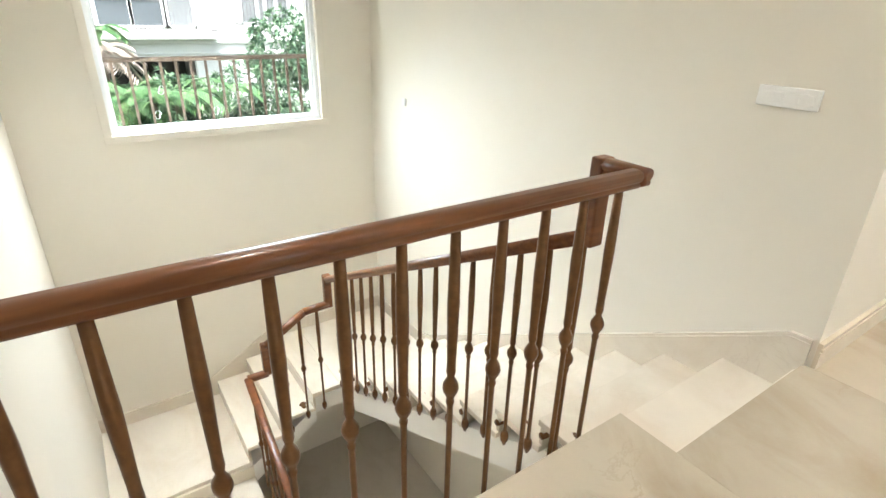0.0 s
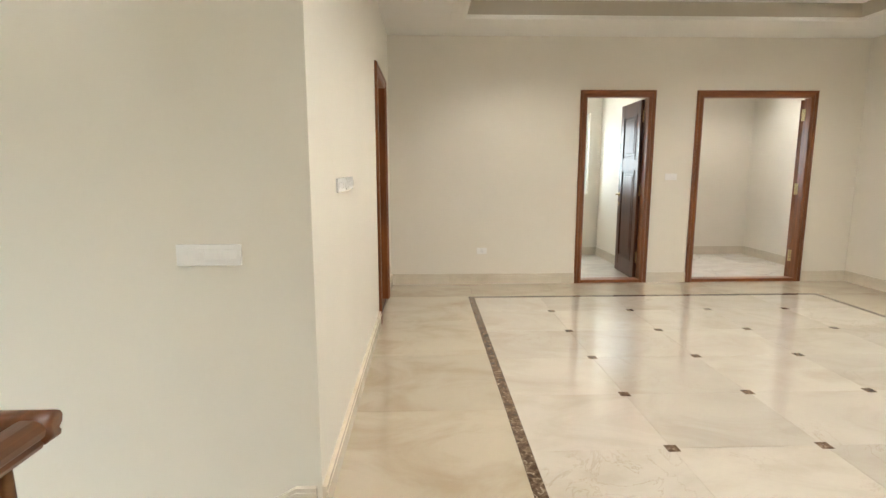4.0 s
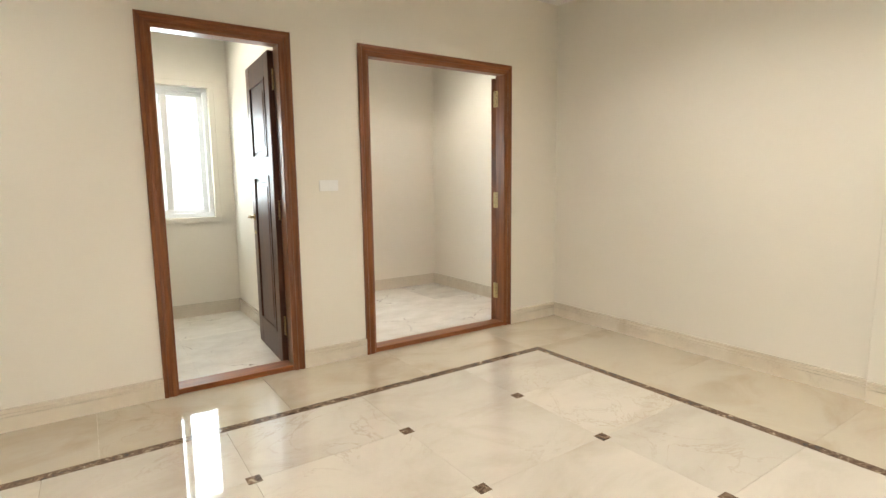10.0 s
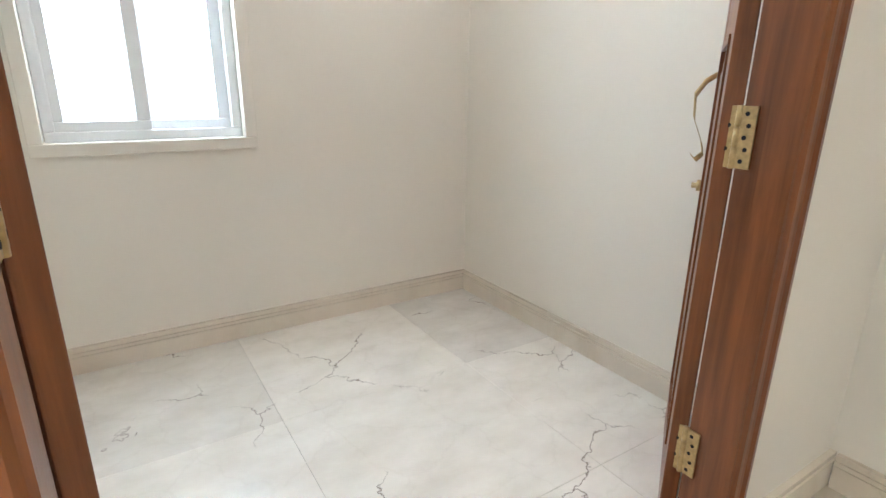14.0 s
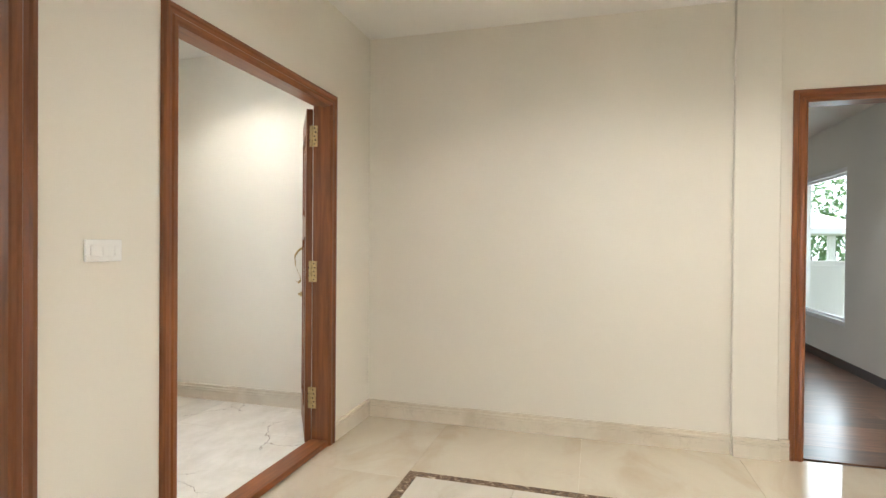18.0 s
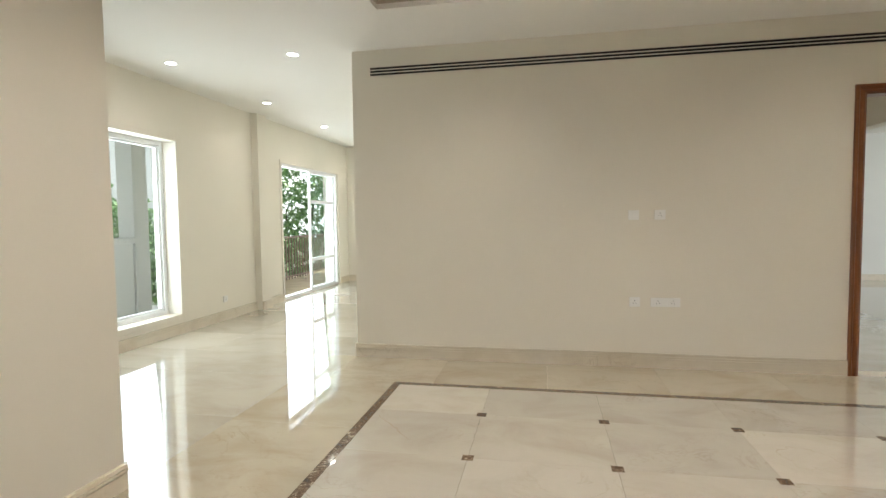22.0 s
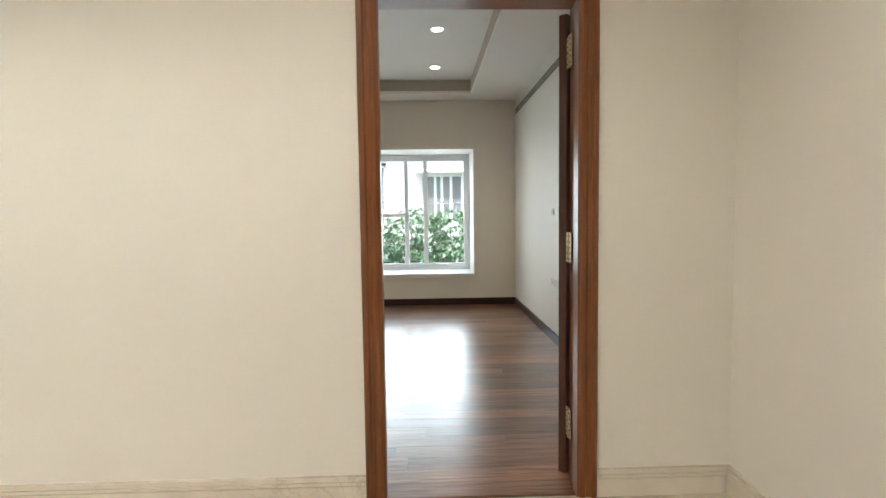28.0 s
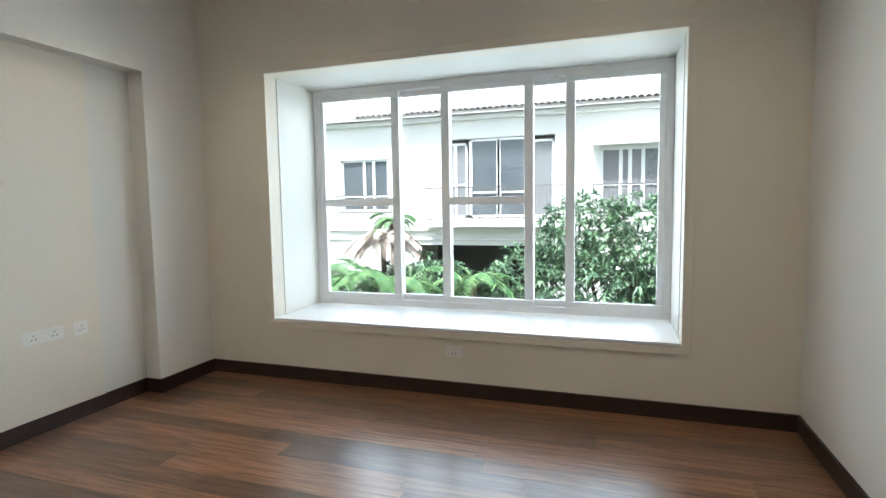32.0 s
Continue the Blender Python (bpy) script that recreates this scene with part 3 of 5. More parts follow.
LH = DH - 0.085
door_leaf("store_door_narrow", pose(D1[1] - 0.064, 0.140, 0, 0, 0, 87), 0.70, LH, "dark varnished panelled door standing open into the store")
wide = door_leaf("store_door_wide", pose(D2[1] - 0.062, 0.118, 0, 0, 0, 33), 0.58, LH, "brown varnished panelled double-door leaf standing open", False, True, wood_mat=TEAK_Z)
door_leaf("store_door_wide_second", pose(D2[0] + 0.066, 0.150, 0, 0, 0, 122) @ Matrix.Diagonal((1, -1, 1, 1)), 0.60, LH, "brown varnished panelled double-door leaf folded back in the store", False, wood_mat=TEAK_Z)
door_leaf("bedroom_door", pose(XE + 0.125, DA[0] + 0.105, 0, 0, 0, -25), 0.80, LH, "dark varnished panelled bedroom door standing wide open")
door_leaf("far_bedroom_door", pose(-0.175, DB[1] - 0.085, 0, 0, 0, 136), 0.70, LH, "dark varnished panelled bedroom door folded back")

for z in (0.28, 1.078, 1.93):
    t = thing("door_hinge", "aged brass butt hinge on the wide store door frame", "hinge", pose(D2[1] - 0.071, 0.118, z + 0.012), "hinges of the wide store door")
    hinge_on(t, 0, 0, 0, -1)
    t = thing("door_hinge", "aged brass butt hinge on the wide store door frame", "hinge", pose(D2[0] + 0.071, 0.118, z + 0.012), "hinges of the wide store door")
    hinge_on(t, 0, 0, 0, 1)
    t = thing("door_hinge", "aged brass butt hinge on the narrow store door frame", "hinge", pose(D1[1] - 0.08, 0.15, z), "hinges of the narrow store door")
    hinge_on(t, 0, 0, 0, -1)
    t = thing("door_hinge", "aged brass butt hinge on the bedroom door frame", "hinge", pose(XE + 0.108, DA[0] + 0.08, z, 0, 0, 90), "hinges of the bedroom door")
    hinge_on(t, 0, 0, 0, 1)
    t = thing("door_hinge", "aged brass butt hinge on the far bedroom door frame", "hinge", pose(-0.112, DB[1] - 0.09, z, 0, 0, 90), "hinges of the far bedroom door")
    hinge_on(t, 0, 0, 0, -1)

# ---------------------------------------------------------------- windows


def sliding_window(name, m, w, h, label, sashes, bars=(), frame_w=0.05, depth=0.09, sash_w=0.045):
    """White sliding window in local x (width) and z (height), y is the depth; sashes: (x0, x1, y, rail heights)."""
    ob = thing(name, label, "window", m, kind="structure")
    fr = bmesh.new()
    for q in ((0, w, 0, frame_w), (0, w, h - frame_w, h), (0, frame_w, frame_w, h - frame_w), (w - frame_w, w, frame_w, h - frame_w)):
        add_box(fr, q[0], q[1], 0, depth, q[2], q[3], 0.004)
    part("window_frame", fr, UPVC, ob)
    for x0, x1, y, rails in sashes:
        s = bmesh.new()
        sw, a, b = sash_w, frame_w * 0.6, h - frame_w * 0.6
        for q in ((x0, x1, a, a + sw), (x0, x1, b - sw, b), (x0, x0 + sw, a + sw, b - sw), (x1 - sw, x1, a + sw, b - sw)):
            add_box(s, q[0], q[1], y, y + 0.03, q[2], q[3], 0.004)
        for z in rails:
            add_box(s, x0 + sw, x1 - sw, y + 0.001, y + 0.029, z - 0.028, z + 0.028, 0.003)
        sa = part("sash", s, UPVC, ob)
        g = part("pane", box(x0 + sw * 0.8, x1 - sw * 0.8, y + 0.012, y + 0.018, a + sw * 0.8, b - sw * 0.8), GLASS, sa)
        g.visible_shadow = False
    return ob


def trim_around(name, m, w, h, label, mat, t=0.055, proud=0.014, sides="tblr"):
    """Flat raised band round an opening, outside its edges."""
    ob = bmesh.new()
    add_box(ob, -t, w + t, -proud, 0, h, h + t, 0.003)
    add_box(ob, -t, w + t, -proud, 0, -t, 0, 0.003)
    add_box(ob, -t, 0, -proud, 0, 0, h, 0.003)
    add_box(ob, w, w + t, -proud, 0, 0, h, 0.003)
    o = solid(name, ob, mat, label, "trim")
    o.matrix_basis = m
    return o


# bay window of the far bedroom
BAYX = BX - 0.66
bay = bmesh.new()
add_box(bay, BAYX - 0.1, BX - 0.12, -3.29, -0.674, 0.31, 0.41)
add_box(bay, BAYX - 0.1, BX - 0.12, -3.29, -0.674, 2.105, 2.2)
add_box(bay, BAYX - 0.1, BX - 0.12, -3.41, -3.29, 0.31, 2.2)
add_box(bay, BAYX - 0.1, BX - 0.12, -0.674, -0.56, 0.31, 2.2)
solid("bay_box", bay, WHITE_WALL, "white painted deep bay with a seat-height sill")
solid("bay_sill", box(BAYX + 0.08, BX + 0.012, -3.29, -0.674, 0.412, 0.43, 0.004), UPVC, "pale sill of the bay window")
trim_around("bay_trim", pose(BX, -3.29, 0.41, 0, 0, 90), 2.62, 1.695, "flat cream band round the bay window", WALL, 0.045)
W5 = 2.616
sliding_window("bay_window", pose(BAYX + 0.075, -3.29, 0.43, 0, 0, 90), W5, 1.675, "white sliding bay window with slim bars",
               [(0.02, 0.72, 0.005, (0.80,)), (0.66, 1.115, 0.045, ()), (1.052, 1.723, 0.005, (0.80,)), (1.66, 2.0, 0.045, ()), (1.942, 2.59, 0.005, ())], sash_w=0.062)
# stairwell
trim_around("stair_window_trim", pose(SX, -6.215, 0.442, 0, 0, 90), 1.605, 1.758, "flat cream band round the stair window", WALL)
sliding_window("stair_window", pose(SX - 0.03, -6.215, 0.442, 0, 0, 90), 1.605, 1.758, "large fixed white stair window", [(0.02, 1.585, 0.02, ())], frame_w=0.034, sash_w=0.03)
# stores
for x, w, z0, z1 in ((2.17, 0.71, 0.945, 2.15), (3.44, 0.74, 0.967, 2.08)):
    trim_around("store_window_trim", pose(x, NY, z0), w, z1 - z0, "flat cream band round the store window", WALL, 0.05)
    sliding_window("store_window", pose(x, NY + 0.05, z0), w, z1 - z0, "white two-sash sliding store window",
                   [(0.02, w / 2 + 0.01, 0.008, ()), (w / 2 - 0.05, w - 0.035, 0.048, ())], frame_w=0.04, sash_w=0.055)
# lounge
trim_around("lounge_window_trim", pose(XL, -6.12, 0.222, 0, 0, -90), 1.32, 1.936, "flat cream band round the lounge window", WALL, 0.06)
sliding_window("lounge_window", pose(XL + 0.16, -6.12, 0.222, 0, 0, -90), 1.32, 1.936, "white framed fixed lounge window", [(0.03, 1.29, 0.02, ())])
trim_around("balcony_door_trim", pose(XL, -9.83, 0.0, 0, 0, -90), 2.25, 2.17, "flat cream band round the balcony door", WALL, 0.05)
sliding_window("balcony_door", pose(XL + 0.02, -9.83, 0.0, 0, 0, -90), 2.25, 2.17, "white sliding balcony door standing half open",
               [(1.13, 2.22, 0.05, (0.57, 1.6)), (1.06, 2.12, 0.01, (0.57, 1.6))])
# bedroom with balcony
trim_around("bedroom_door_trim", pose(AX, 0.25, 0.0, 0, 0, -90), 2.0, 2.15, "flat pale band round the balcony door", CEIL, 0.05)
sliding_window("bedroom_balcony_door", pose(AX + 0.08, 0.25, 0.0, 0, 0, -90), 2.0, 2.15, "white sliding balcony door with slim bars",
               [(0.03, 1.25, 0.05, (0.62, 1.5)), (0.12, 1.34, 0.01, (0.62, 1.5))])
sliding_window("bedroom_window", pose(8.25, AS - 0.1, 0.44, 0, 0, 0), 1.5, 1.68, "white framed bedroom window", [(0.03, 1.47, 0.02, ())])

# ---------------------------------------------------------------- skirtings


def skirting(name, runs, mat, label, h=0.12, t=0.018, lip=True):
    """runs: (axis, along from, along to, face position, way the skirting stands out)."""
    bm = bmesh.new()
    for axis, a, b, p, way in runs:
        for z0, z1, d in ((0, h - 0.042, t), (h - 0.042, h - 0.036, t - 0.007), (h - 0.036, h - 0.022, t + 0.005), (h - 0.022, h - 0.017, t - 0.003), (h - 0.017, h, t + 0.001)) if lip else ((0, h, t),):
            lo, hi = sorted((p, p + way * d))
            if axis == "x":
                add_box(bm, a, b, lo, hi, z0, z1)
            else:
                add_box(bm, lo, hi, a, b, z0, z1)
    return solid(name, bm, mat, label, "skirting")


skirting("baseboard_hall_north", [("x", 0, D1[0], 0, -1), ("x", D1[1], D2[0], 0, -1), ("x", D2[1], XE, 0, -1)], SKIRT, "cream marble skirting with a moulded lip")
skirting("baseboard_hall_west", [("y", SN, DB[0], 0, 1), ("y", DB[1], -0.025, 0, 1)], SKIRT, "cream marble skirting with a moulded lip")
skirting("baseboard_hall_east", [("y", -2.418, -0.025, XE, -1), ("y", DA[1], -2.67, XE, -1), ("y", WY, DA[0], XE, -1), ("y", -2.67, -2.418, XE - 0.035, -1)], SKIRT, "cream marble skirting with a moulded lip")
skirting("baseboard_hall_south", [("x", DC[1], 5.165, YS, 1), ("x", -0.255, DC[0], YS, 1)], SKIRT, "cream marble skirting with a moulded lip")
skirting("baseboard_lounge", [("y", WY - 0.2, WY - 3, XL, -1), ("x", XE + TH, XL, WY, -1), ("y", -9.0, -7.33, XL, -1), ("y", -9.78, -9.25, XL, -1), ("y", YL, -12.14, XL, -1),
                              ("y", -9.25, -9.0, XL - 0.1, -1), ("x", 5.165, XL, YL, 1), ("y", YL, YS, 5.165, 1), ("x", XE, XE + TH, WY, -1)], SKIRT, "cream marble skirting with a moulded lip")
skirting("baseboard_store", [("x", 1.6, 3.06, NY, -1), ("x", 3.2, XE - 0.022, NY, -1), ("y", TN, NY - 0.025, 3.06, -1), ("y", TN, NY - 0.025, XE - 0.022, -1), ("y", TN, NY - 0.025, 3.2, 1)], SKIRT, "cream marble skirting with a moulded lip")
skirting("baseboard_far_bedroom", [("y", BS, BN, BX, 1), ("x", BX, -1.55, BN, -1), ("x", -4.423, -TH, BS, 1), ("x", BX + 0.014, -4.437, BS + 0.12, 1), ("y", BS, BS + 0.134, -4.437, 1), ("x", -0.68, -TH, BN, -1)], DARK_SKIRT, "dark brown wooden skirting", 0.09, 0.014, False)
skirting("baseboard_bedroom", [("x", XE + TH, AX, AS, 1), ("y", 0.3, AN, AX, -1), ("y", AS, -1.8, AX, -1)], DARK_SKIRT, "dark brown wooden skirting", 0.09, 0.014, False)

# ---------------------------------------------------------------- stairs
RISE, GO = 0.146, 0.283
XF = -0.03           # first riser
NST = 10


def step(name, x0, x1, y0, y1, z, parent, th=0.04):
    part(name, box(x0, x1, y0, y1, z - th, z, 0.004), STEP_MARBLE, parent)
    return


stairs = thing("staircase", "pale marble staircase turning round an open well", "staircase", kind="structure")
YI = -5.0            # inner edge of the upper flight
for k in range(NST):
    z, x1 = -RISE * (k + 1), XF - GO * k
    part("tread", box(x1 - GO - 0.02, x1 + 0.0, YI - 0.02, SN, z - 0.035, z, 0.004), STEP_MARBLE, stairs)
    part("riser", box(x1 - 0.02, x1, YI, SN, z, z + RISE - 0.035), STEP_MARBLE, stairs)
XQ = XF - GO * NST    # start of the turn
zq = -RISE * (NST + 1)
part("landing", box(SX, XQ, YI - 0.02, SN, zq - 0.04, zq, 0.004), STEP_MARBLE, stairs)
part("riser", box(XQ - 0.02, XQ, YI, SN, zq, zq + RISE - 0.035), STEP_MARBLE, stairs)
YT = -5.25           # front edge of the turning landing
part("landing", box(SX, XQ, YT - 0.02, YI - 0.02, zq - 0.04, zq, 0.004), STEP_MARBLE, stairs)
part("riser", box(SX, XQ, YT - 0.02, YT, zq - RISE, zq - 0.041), STEP_MARBLE, stairs)
for k in range(2):
    z, y1 = zq - RISE * (k + 1), YT - GO * k
    part("tread", box(SX, XQ, y1 - GO - 0.02, y1, z - 0.035, z, 0.004), STEP_MARBLE, stairs)
    part("riser", box(SX, XQ, y1 - GO - 0.02, y1 - GO, z - RISE, z - 0.036), STEP_MARBLE, stairs)
zr = zq - RISE * 3
YR = YT - GO * 2
part("landing", box(SX, XQ, YS, YR, zr - 0.04, zr, 0.004), STEP_MARBLE, stairs)
for k in range(7):
    z, x0 = zr - RISE * (k + 1), XQ + GO * k
    part("tread", box(x0, x0 + GO + 0.02, YS, YR, z - 0.035, z, 0.004), STEP_MARBLE, stairs)
    part("riser", box(x0, x0 + 0.02, YS, YR, z, z + RISE - 0.035), STEP_MARBLE, stairs)
# plastered slabs under the flights
for y0, y1, xa, za, xb, zb in ((YI, SN, XF, -0.12, XQ, zq - 0.02), (YS, YR, XQ + GO * 7, zr - RISE * 7 - 0.1, XQ, zr - 0.12)):
    ring = lambda y: [(xa, y, za - 0.05), (xb, y, zb - 0.05), (xb, y, zb - 0.24), (xa, y, za - 0.24)]
    part("slab", loft([ring(y0 + 0.01), ring(y1 - 0.002)]), CEIL, stairs, "white plastered underside")
ring = lambda x: [(x, YT, zq - 0.16), (x, YR, zr - 0.06), (x, YR, zr - 0.24), (x, YT, zq - 0.3)]
part("slab", loft([ring(SX + 0.002), ring(XQ - 0.01)]), CEIL, stairs, "white plastered underside")
part("slab", box(SX + 0.002, XQ, YT, SN, zq - 0.2, zq - 0.05), CEIL, stairs, "white plastered underside")
part("slab", box(SX + 0.002, XQ, YS, YR, zr - 0.2, zr - 0.05), CEIL, stairs, "white plastered underside")
part("floor_edge", box(-0.255, XF, YS, YI, -0.26, -0.026), CEIL, stairs)
# sloped skirting of the stair wall
sk = bmesh.new()
for z0, z1, d in ((-0.17, 0.10, 0.016), (0.10, 0.108, 0.022), (0.108, 0.125, 0.018)):
    pts = [(-0.02, 0.0), (-0.10, 0.0), (XQ, zq + 0.05), (XQ - 0.15, zq), (SX, zq)]
    for (xa, za), (xb, zb) in zip(pts, pts[1:]):
        vv = [(xa, za + z0), (xb, zb + z0), (xb, zb + z1), (xa, za + z1)]
        a = [sk.verts.new((x, SN, z)) for x, z in vv]
        b = [sk.verts.new((x, SN - d, z)) for x, z in vv]
        sk.faces.new(b)
        for i in range(4):
            sk.faces.new((a[i], a[(i + 1) % 4], b[(i + 1) % 4], b[i]))
for z0, z1, d in ((-0.17, 0.10, 0.016), (0.10, 0.108, 0.022), (0.108, 0.125, 0.018)):
    pts = [(YS, zr), (YR - 0.2, zr), (YT, zq), (SN - 0.02, zq)]
    for (ya, za), (yc, zc) in zip(pts, pts[1:]):
        vv = [(ya, za + z0), (yc, zc + z0), (yc, zc + z1), (ya, za + z1)]
        a = [sk.verts.new((SX, y, z)) for y, z in vv]
        b = [sk.verts.new((SX + d, y, z)) for y, z in vv]
        sk.faces.new(b)
        for i in range(4):
            sk.faces.new((a[i], a[(i + 1) % 4], b[(i + 1) % 4], b[i]))
bmesh.ops.recalc_face_normals(sk, faces=sk.faces[:])
solid("baseboard_stair", sk, STEP_MARBLE, "sloping marble skirting along the stair wall", "skirting")
solid("floor_lower", box(SX, 3.0, YS, SN + 4, -3.3, -3.2), MARBLE, "marble floor of the storey below")
solid("wall_lower_west", box(SX - 0.25, SX, SN + TH, SN + 4, -3.2, -0.3), WALL, "cream wall of the storey below")
solid("wall_lower_east", box(1.5, 1.7, YS, SN + 4, -3.2, -0.3), WALL, "cream wall of the storey below")
solid("wall_lower_north", box(-0.2, 1.7, SN + 3.0, SN + 3.2, -3.2, -0.3), WALL, "cream wall of the storey below")

# ---------------------------------------------------------------- balustrade


def rail_section(s=1.0):
    """Handrail outline (across, up)."""
    half = [(0.020, -0.026), (0.023, -0.018), (0.018, -0.012), (0.027, -0.004), (0.030, 0.008), (0.025, 0.018), (0.012, 0.025)]
    return half + [(-a, b) for a, b in reversed(half)]


def rail_bar(p, q, up=(0, 0, 1)):
    p, q, up = Vector(p), Vector(q), Vector(up)
    d = (q - p).normalized()
    side = d.cross(up).normalized()
    top = side.cross(d)
    return loft([[tuple(e + side * a + top * b) for a, b in rail_section()] for e in (p, q)])


RX, RZ, RY = -0.285, 0.888, -5.088
balustrade = thing("balustrade", "bronze-brown iron balusters under a polished teak handrail", "balustrade")
part("handrail", rail_bar((RX, YS, RZ), (RX, RY - 0.03, RZ)), RAIL_WOOD, balustrade, "polished teak handrail", True)
part("handrail", rail_bar((RX + 0.018, RY, RZ), (RX - 0.15, RY, RZ)), RAIL_WOOD, balustrade, "short mitred end of the handrail", True)
part("handrail_drop", box(RX - 0.165, RX - 0.12, RY - 0.03, RY + 0.03, RZ - 0.27, RZ + 0.026, 0.006), RAIL_WOOD, balustrade, "upright teak drop piece")
xr0, zr0 = RX - 0.14, RZ - 0.235
xr1, zr1 = XQ + 0.06, zr0 - (RX - 0.14 - (XQ + 0.06)) * 0.508
part("handrail", rail_bar((xr0, RY, zr0), (xr1, RY, zr1)), RAIL_WOOD, balustrade, "sloping teak handrail", True)
part("handrail_drop", box(xr1 - 0.045, xr1, RY - 0.03, RY + 0.03, zr1 - 0.25, zr1 + 0.03, 0.006), RAIL_WOOD, balustrade)
yb, zb = RY - 0.52, zr1 - 0.22 - 0.21
part("handrail", rail_bar((xr1 - 0.02, RY, zr1 - 0.22), (xr1 - 0.02, RY - 0.2, zr1 - 0.23)), RAIL_WOOD, balustrade, "", True)
part("handrail", rail_bar((xr1 - 0.02, RY - 0.2, zr1 - 0.23), (xr1 - 0.02, yb, zb)), RAIL_WOOD, balustrade, "", True)
part("handrail_drop", box(xr1 - 0.045, xr1, yb - 0.03, yb + 0.03, zb - 0.25, zb + 0.03, 0.006), RAIL_WOOD, balustrade)
part("handrail", rail_bar((xr1 - 0.02, yb, zb - 0.235), (xr1 - 0.02, yb - 0.15, zb - 0.235)), RAIL_WOOD, balustrade, "", True)
part("handrail", rail_bar((xr1 - 0.02, yb - 0.15, zb - 0.235), (XQ + GO * 6, yb - 0.15, zb - 0.235 - GO * 6 * RISE / GO)), RAIL_WOOD, balustrade, "", True)


def baluster_mesh(h, at=0.5):
    """A slim turned iron baluster of height h, thicker upward, with a ball collar."""
    b = at * h
    return mesh_of(turned([(0.010, 0), (0.012, 0.02), (0.0085, 0.05), (0.0085, b - 0.06), (0.012, b - 0.045), (0.009, b - 0.035), (0.020, b - 0.012), (0.022, b), (0.020, b + 0.012),
                           (0.009, b + 0.034), (0.013, b + 0.05), (0.012, b + 0.08), (0.016, h * 0.8), (0.012, h)], 10), "baluster", BRONZE, True)


tall = baluster_mesh(RZ - 0.025 + 0.10, 0.54)
n_b = 11
slope = baluster_mesh(0.92)
boss = mesh_of(turned([(0.0, -0.01), (0.028, -0.008), (0.032, 0.0), (0.02, 0.012), (0.016, 0.05)], 12), "boss", BRONZE, True)
knob = mesh_of(turned([(0.0, -0.055), (0.008, -0.045), (0.012, -0.03), (0.018, -0.02), (0.02, 0.0), (0.018, 0.02), (0.012, 0.03)], 10), "knob", BRONZE, True)
side_boss = mesh_of(turned([(0.0, -0.005), (0.028, -0.003), (0.03, 0.004), (0.014, 0.012), (0.012, 0.04)], 12), "boss", BRONZE, True)
for i in range(n_b):
    b = part("baluster", tall, BRONZE, balustrade, m=pose(RX, -5.18 - i * 0.1412, -0.10))
    part("knob", knob, BRONZE, b, m=pose(0, 0, 0.0))
    part("boss", side_boss, BRONZE, b, m=pose(0.03, 0, 0.0, 0, -90))
xs = np.arange(xr0 - 0.03, xr1 + 0.03, -0.146)
for x in xs:
    zt = zr0 - (xr0 - x) * 0.508
    b = part("baluster", slope, BRONZE, balustrade, m=pose(x, RY, zt - 0.03 - 0.92))
    part("knob", knob, BRONZE, b, m=pose(0, 0, 0.0))
    part("boss", boss, BRONZE, b, m=pose(0, 0.13, 0.0, 90))
for k, y in enumerate(np.arange(RY - 0.1, yb + 0.05, -0.145)):
    zt = zr1 - 0.25 - max(0, (RY - 0.2 - y)) * 0.65
    b = part("baluster", slope, BRONZE, balustrade, m=pose(xr1 - 0.02, y, zt - 0.92))
    part("knob", knob, BRONZE, b, m=pose(0, 0, 0.0))
    part("boss", boss, BRONZE, b, m=pose(-0.13, 0, 0, 90, 0, 90))
for x in np.arange(xr1 + 0.1, XQ + GO * 5.5, 0.146):
    zt = zb - 0.255 - (x - xr1) * RISE / GO
    part("baluster", slope, BRONZE, balustrade, m=pose(x, yb - 0.15, zt - 0.92))

# ---------------------------------------------------------------- ceiling beams and lamps
for k in range(5):
    y = -1.58 - 0.868 * k
    t = thing("ceiling_beam", "dark teak beam across the tray ceiling", "beam", pose(0, y, 0), "ceiling beams")
    part("beam", box(HT[0] + 0.007, HT[1] - 0.007, -0.05, 0.05, 2.80, ZT - 0.001, 0.004), TEAK_X, t)

ring_me = mesh_of(loft([[(r * math.cos(a), r * math.sin(a), z) for a in np.linspace(0, 2 * math.pi, 24, endpoint=False)] for r, z in ((0.046, 0.0), (0.052, -0.004), (0.06, -0.003), (0.062, 0.0))], caps=False), "trim_ring", UPVC, True)
disc_me = mesh_of(loft([[(r * math.cos(a), r * math.sin(a), z) for a in np.linspace(0, 2 * math.pi, 24, endpoint=False)] for r, z in ((0.046, 0.0), (0.046, -0.002))]), "lens", LED)


def downlight(x, y, z, watts=0, cone=95, group="ceiling downlights", color=WARM):
    t = thing("downlight", "small round lit recessed ceiling downlight", "downlight", pose(x, y, z), group)
    part("trim_ring", ring_me, UPVC, t, "white trim ring")
    part("lens", disc_me, LED, t, "glowing lens")
    if watts:
        spot_lamp("downlight_beam", x, y, z - 0.012, watts, cone, color)


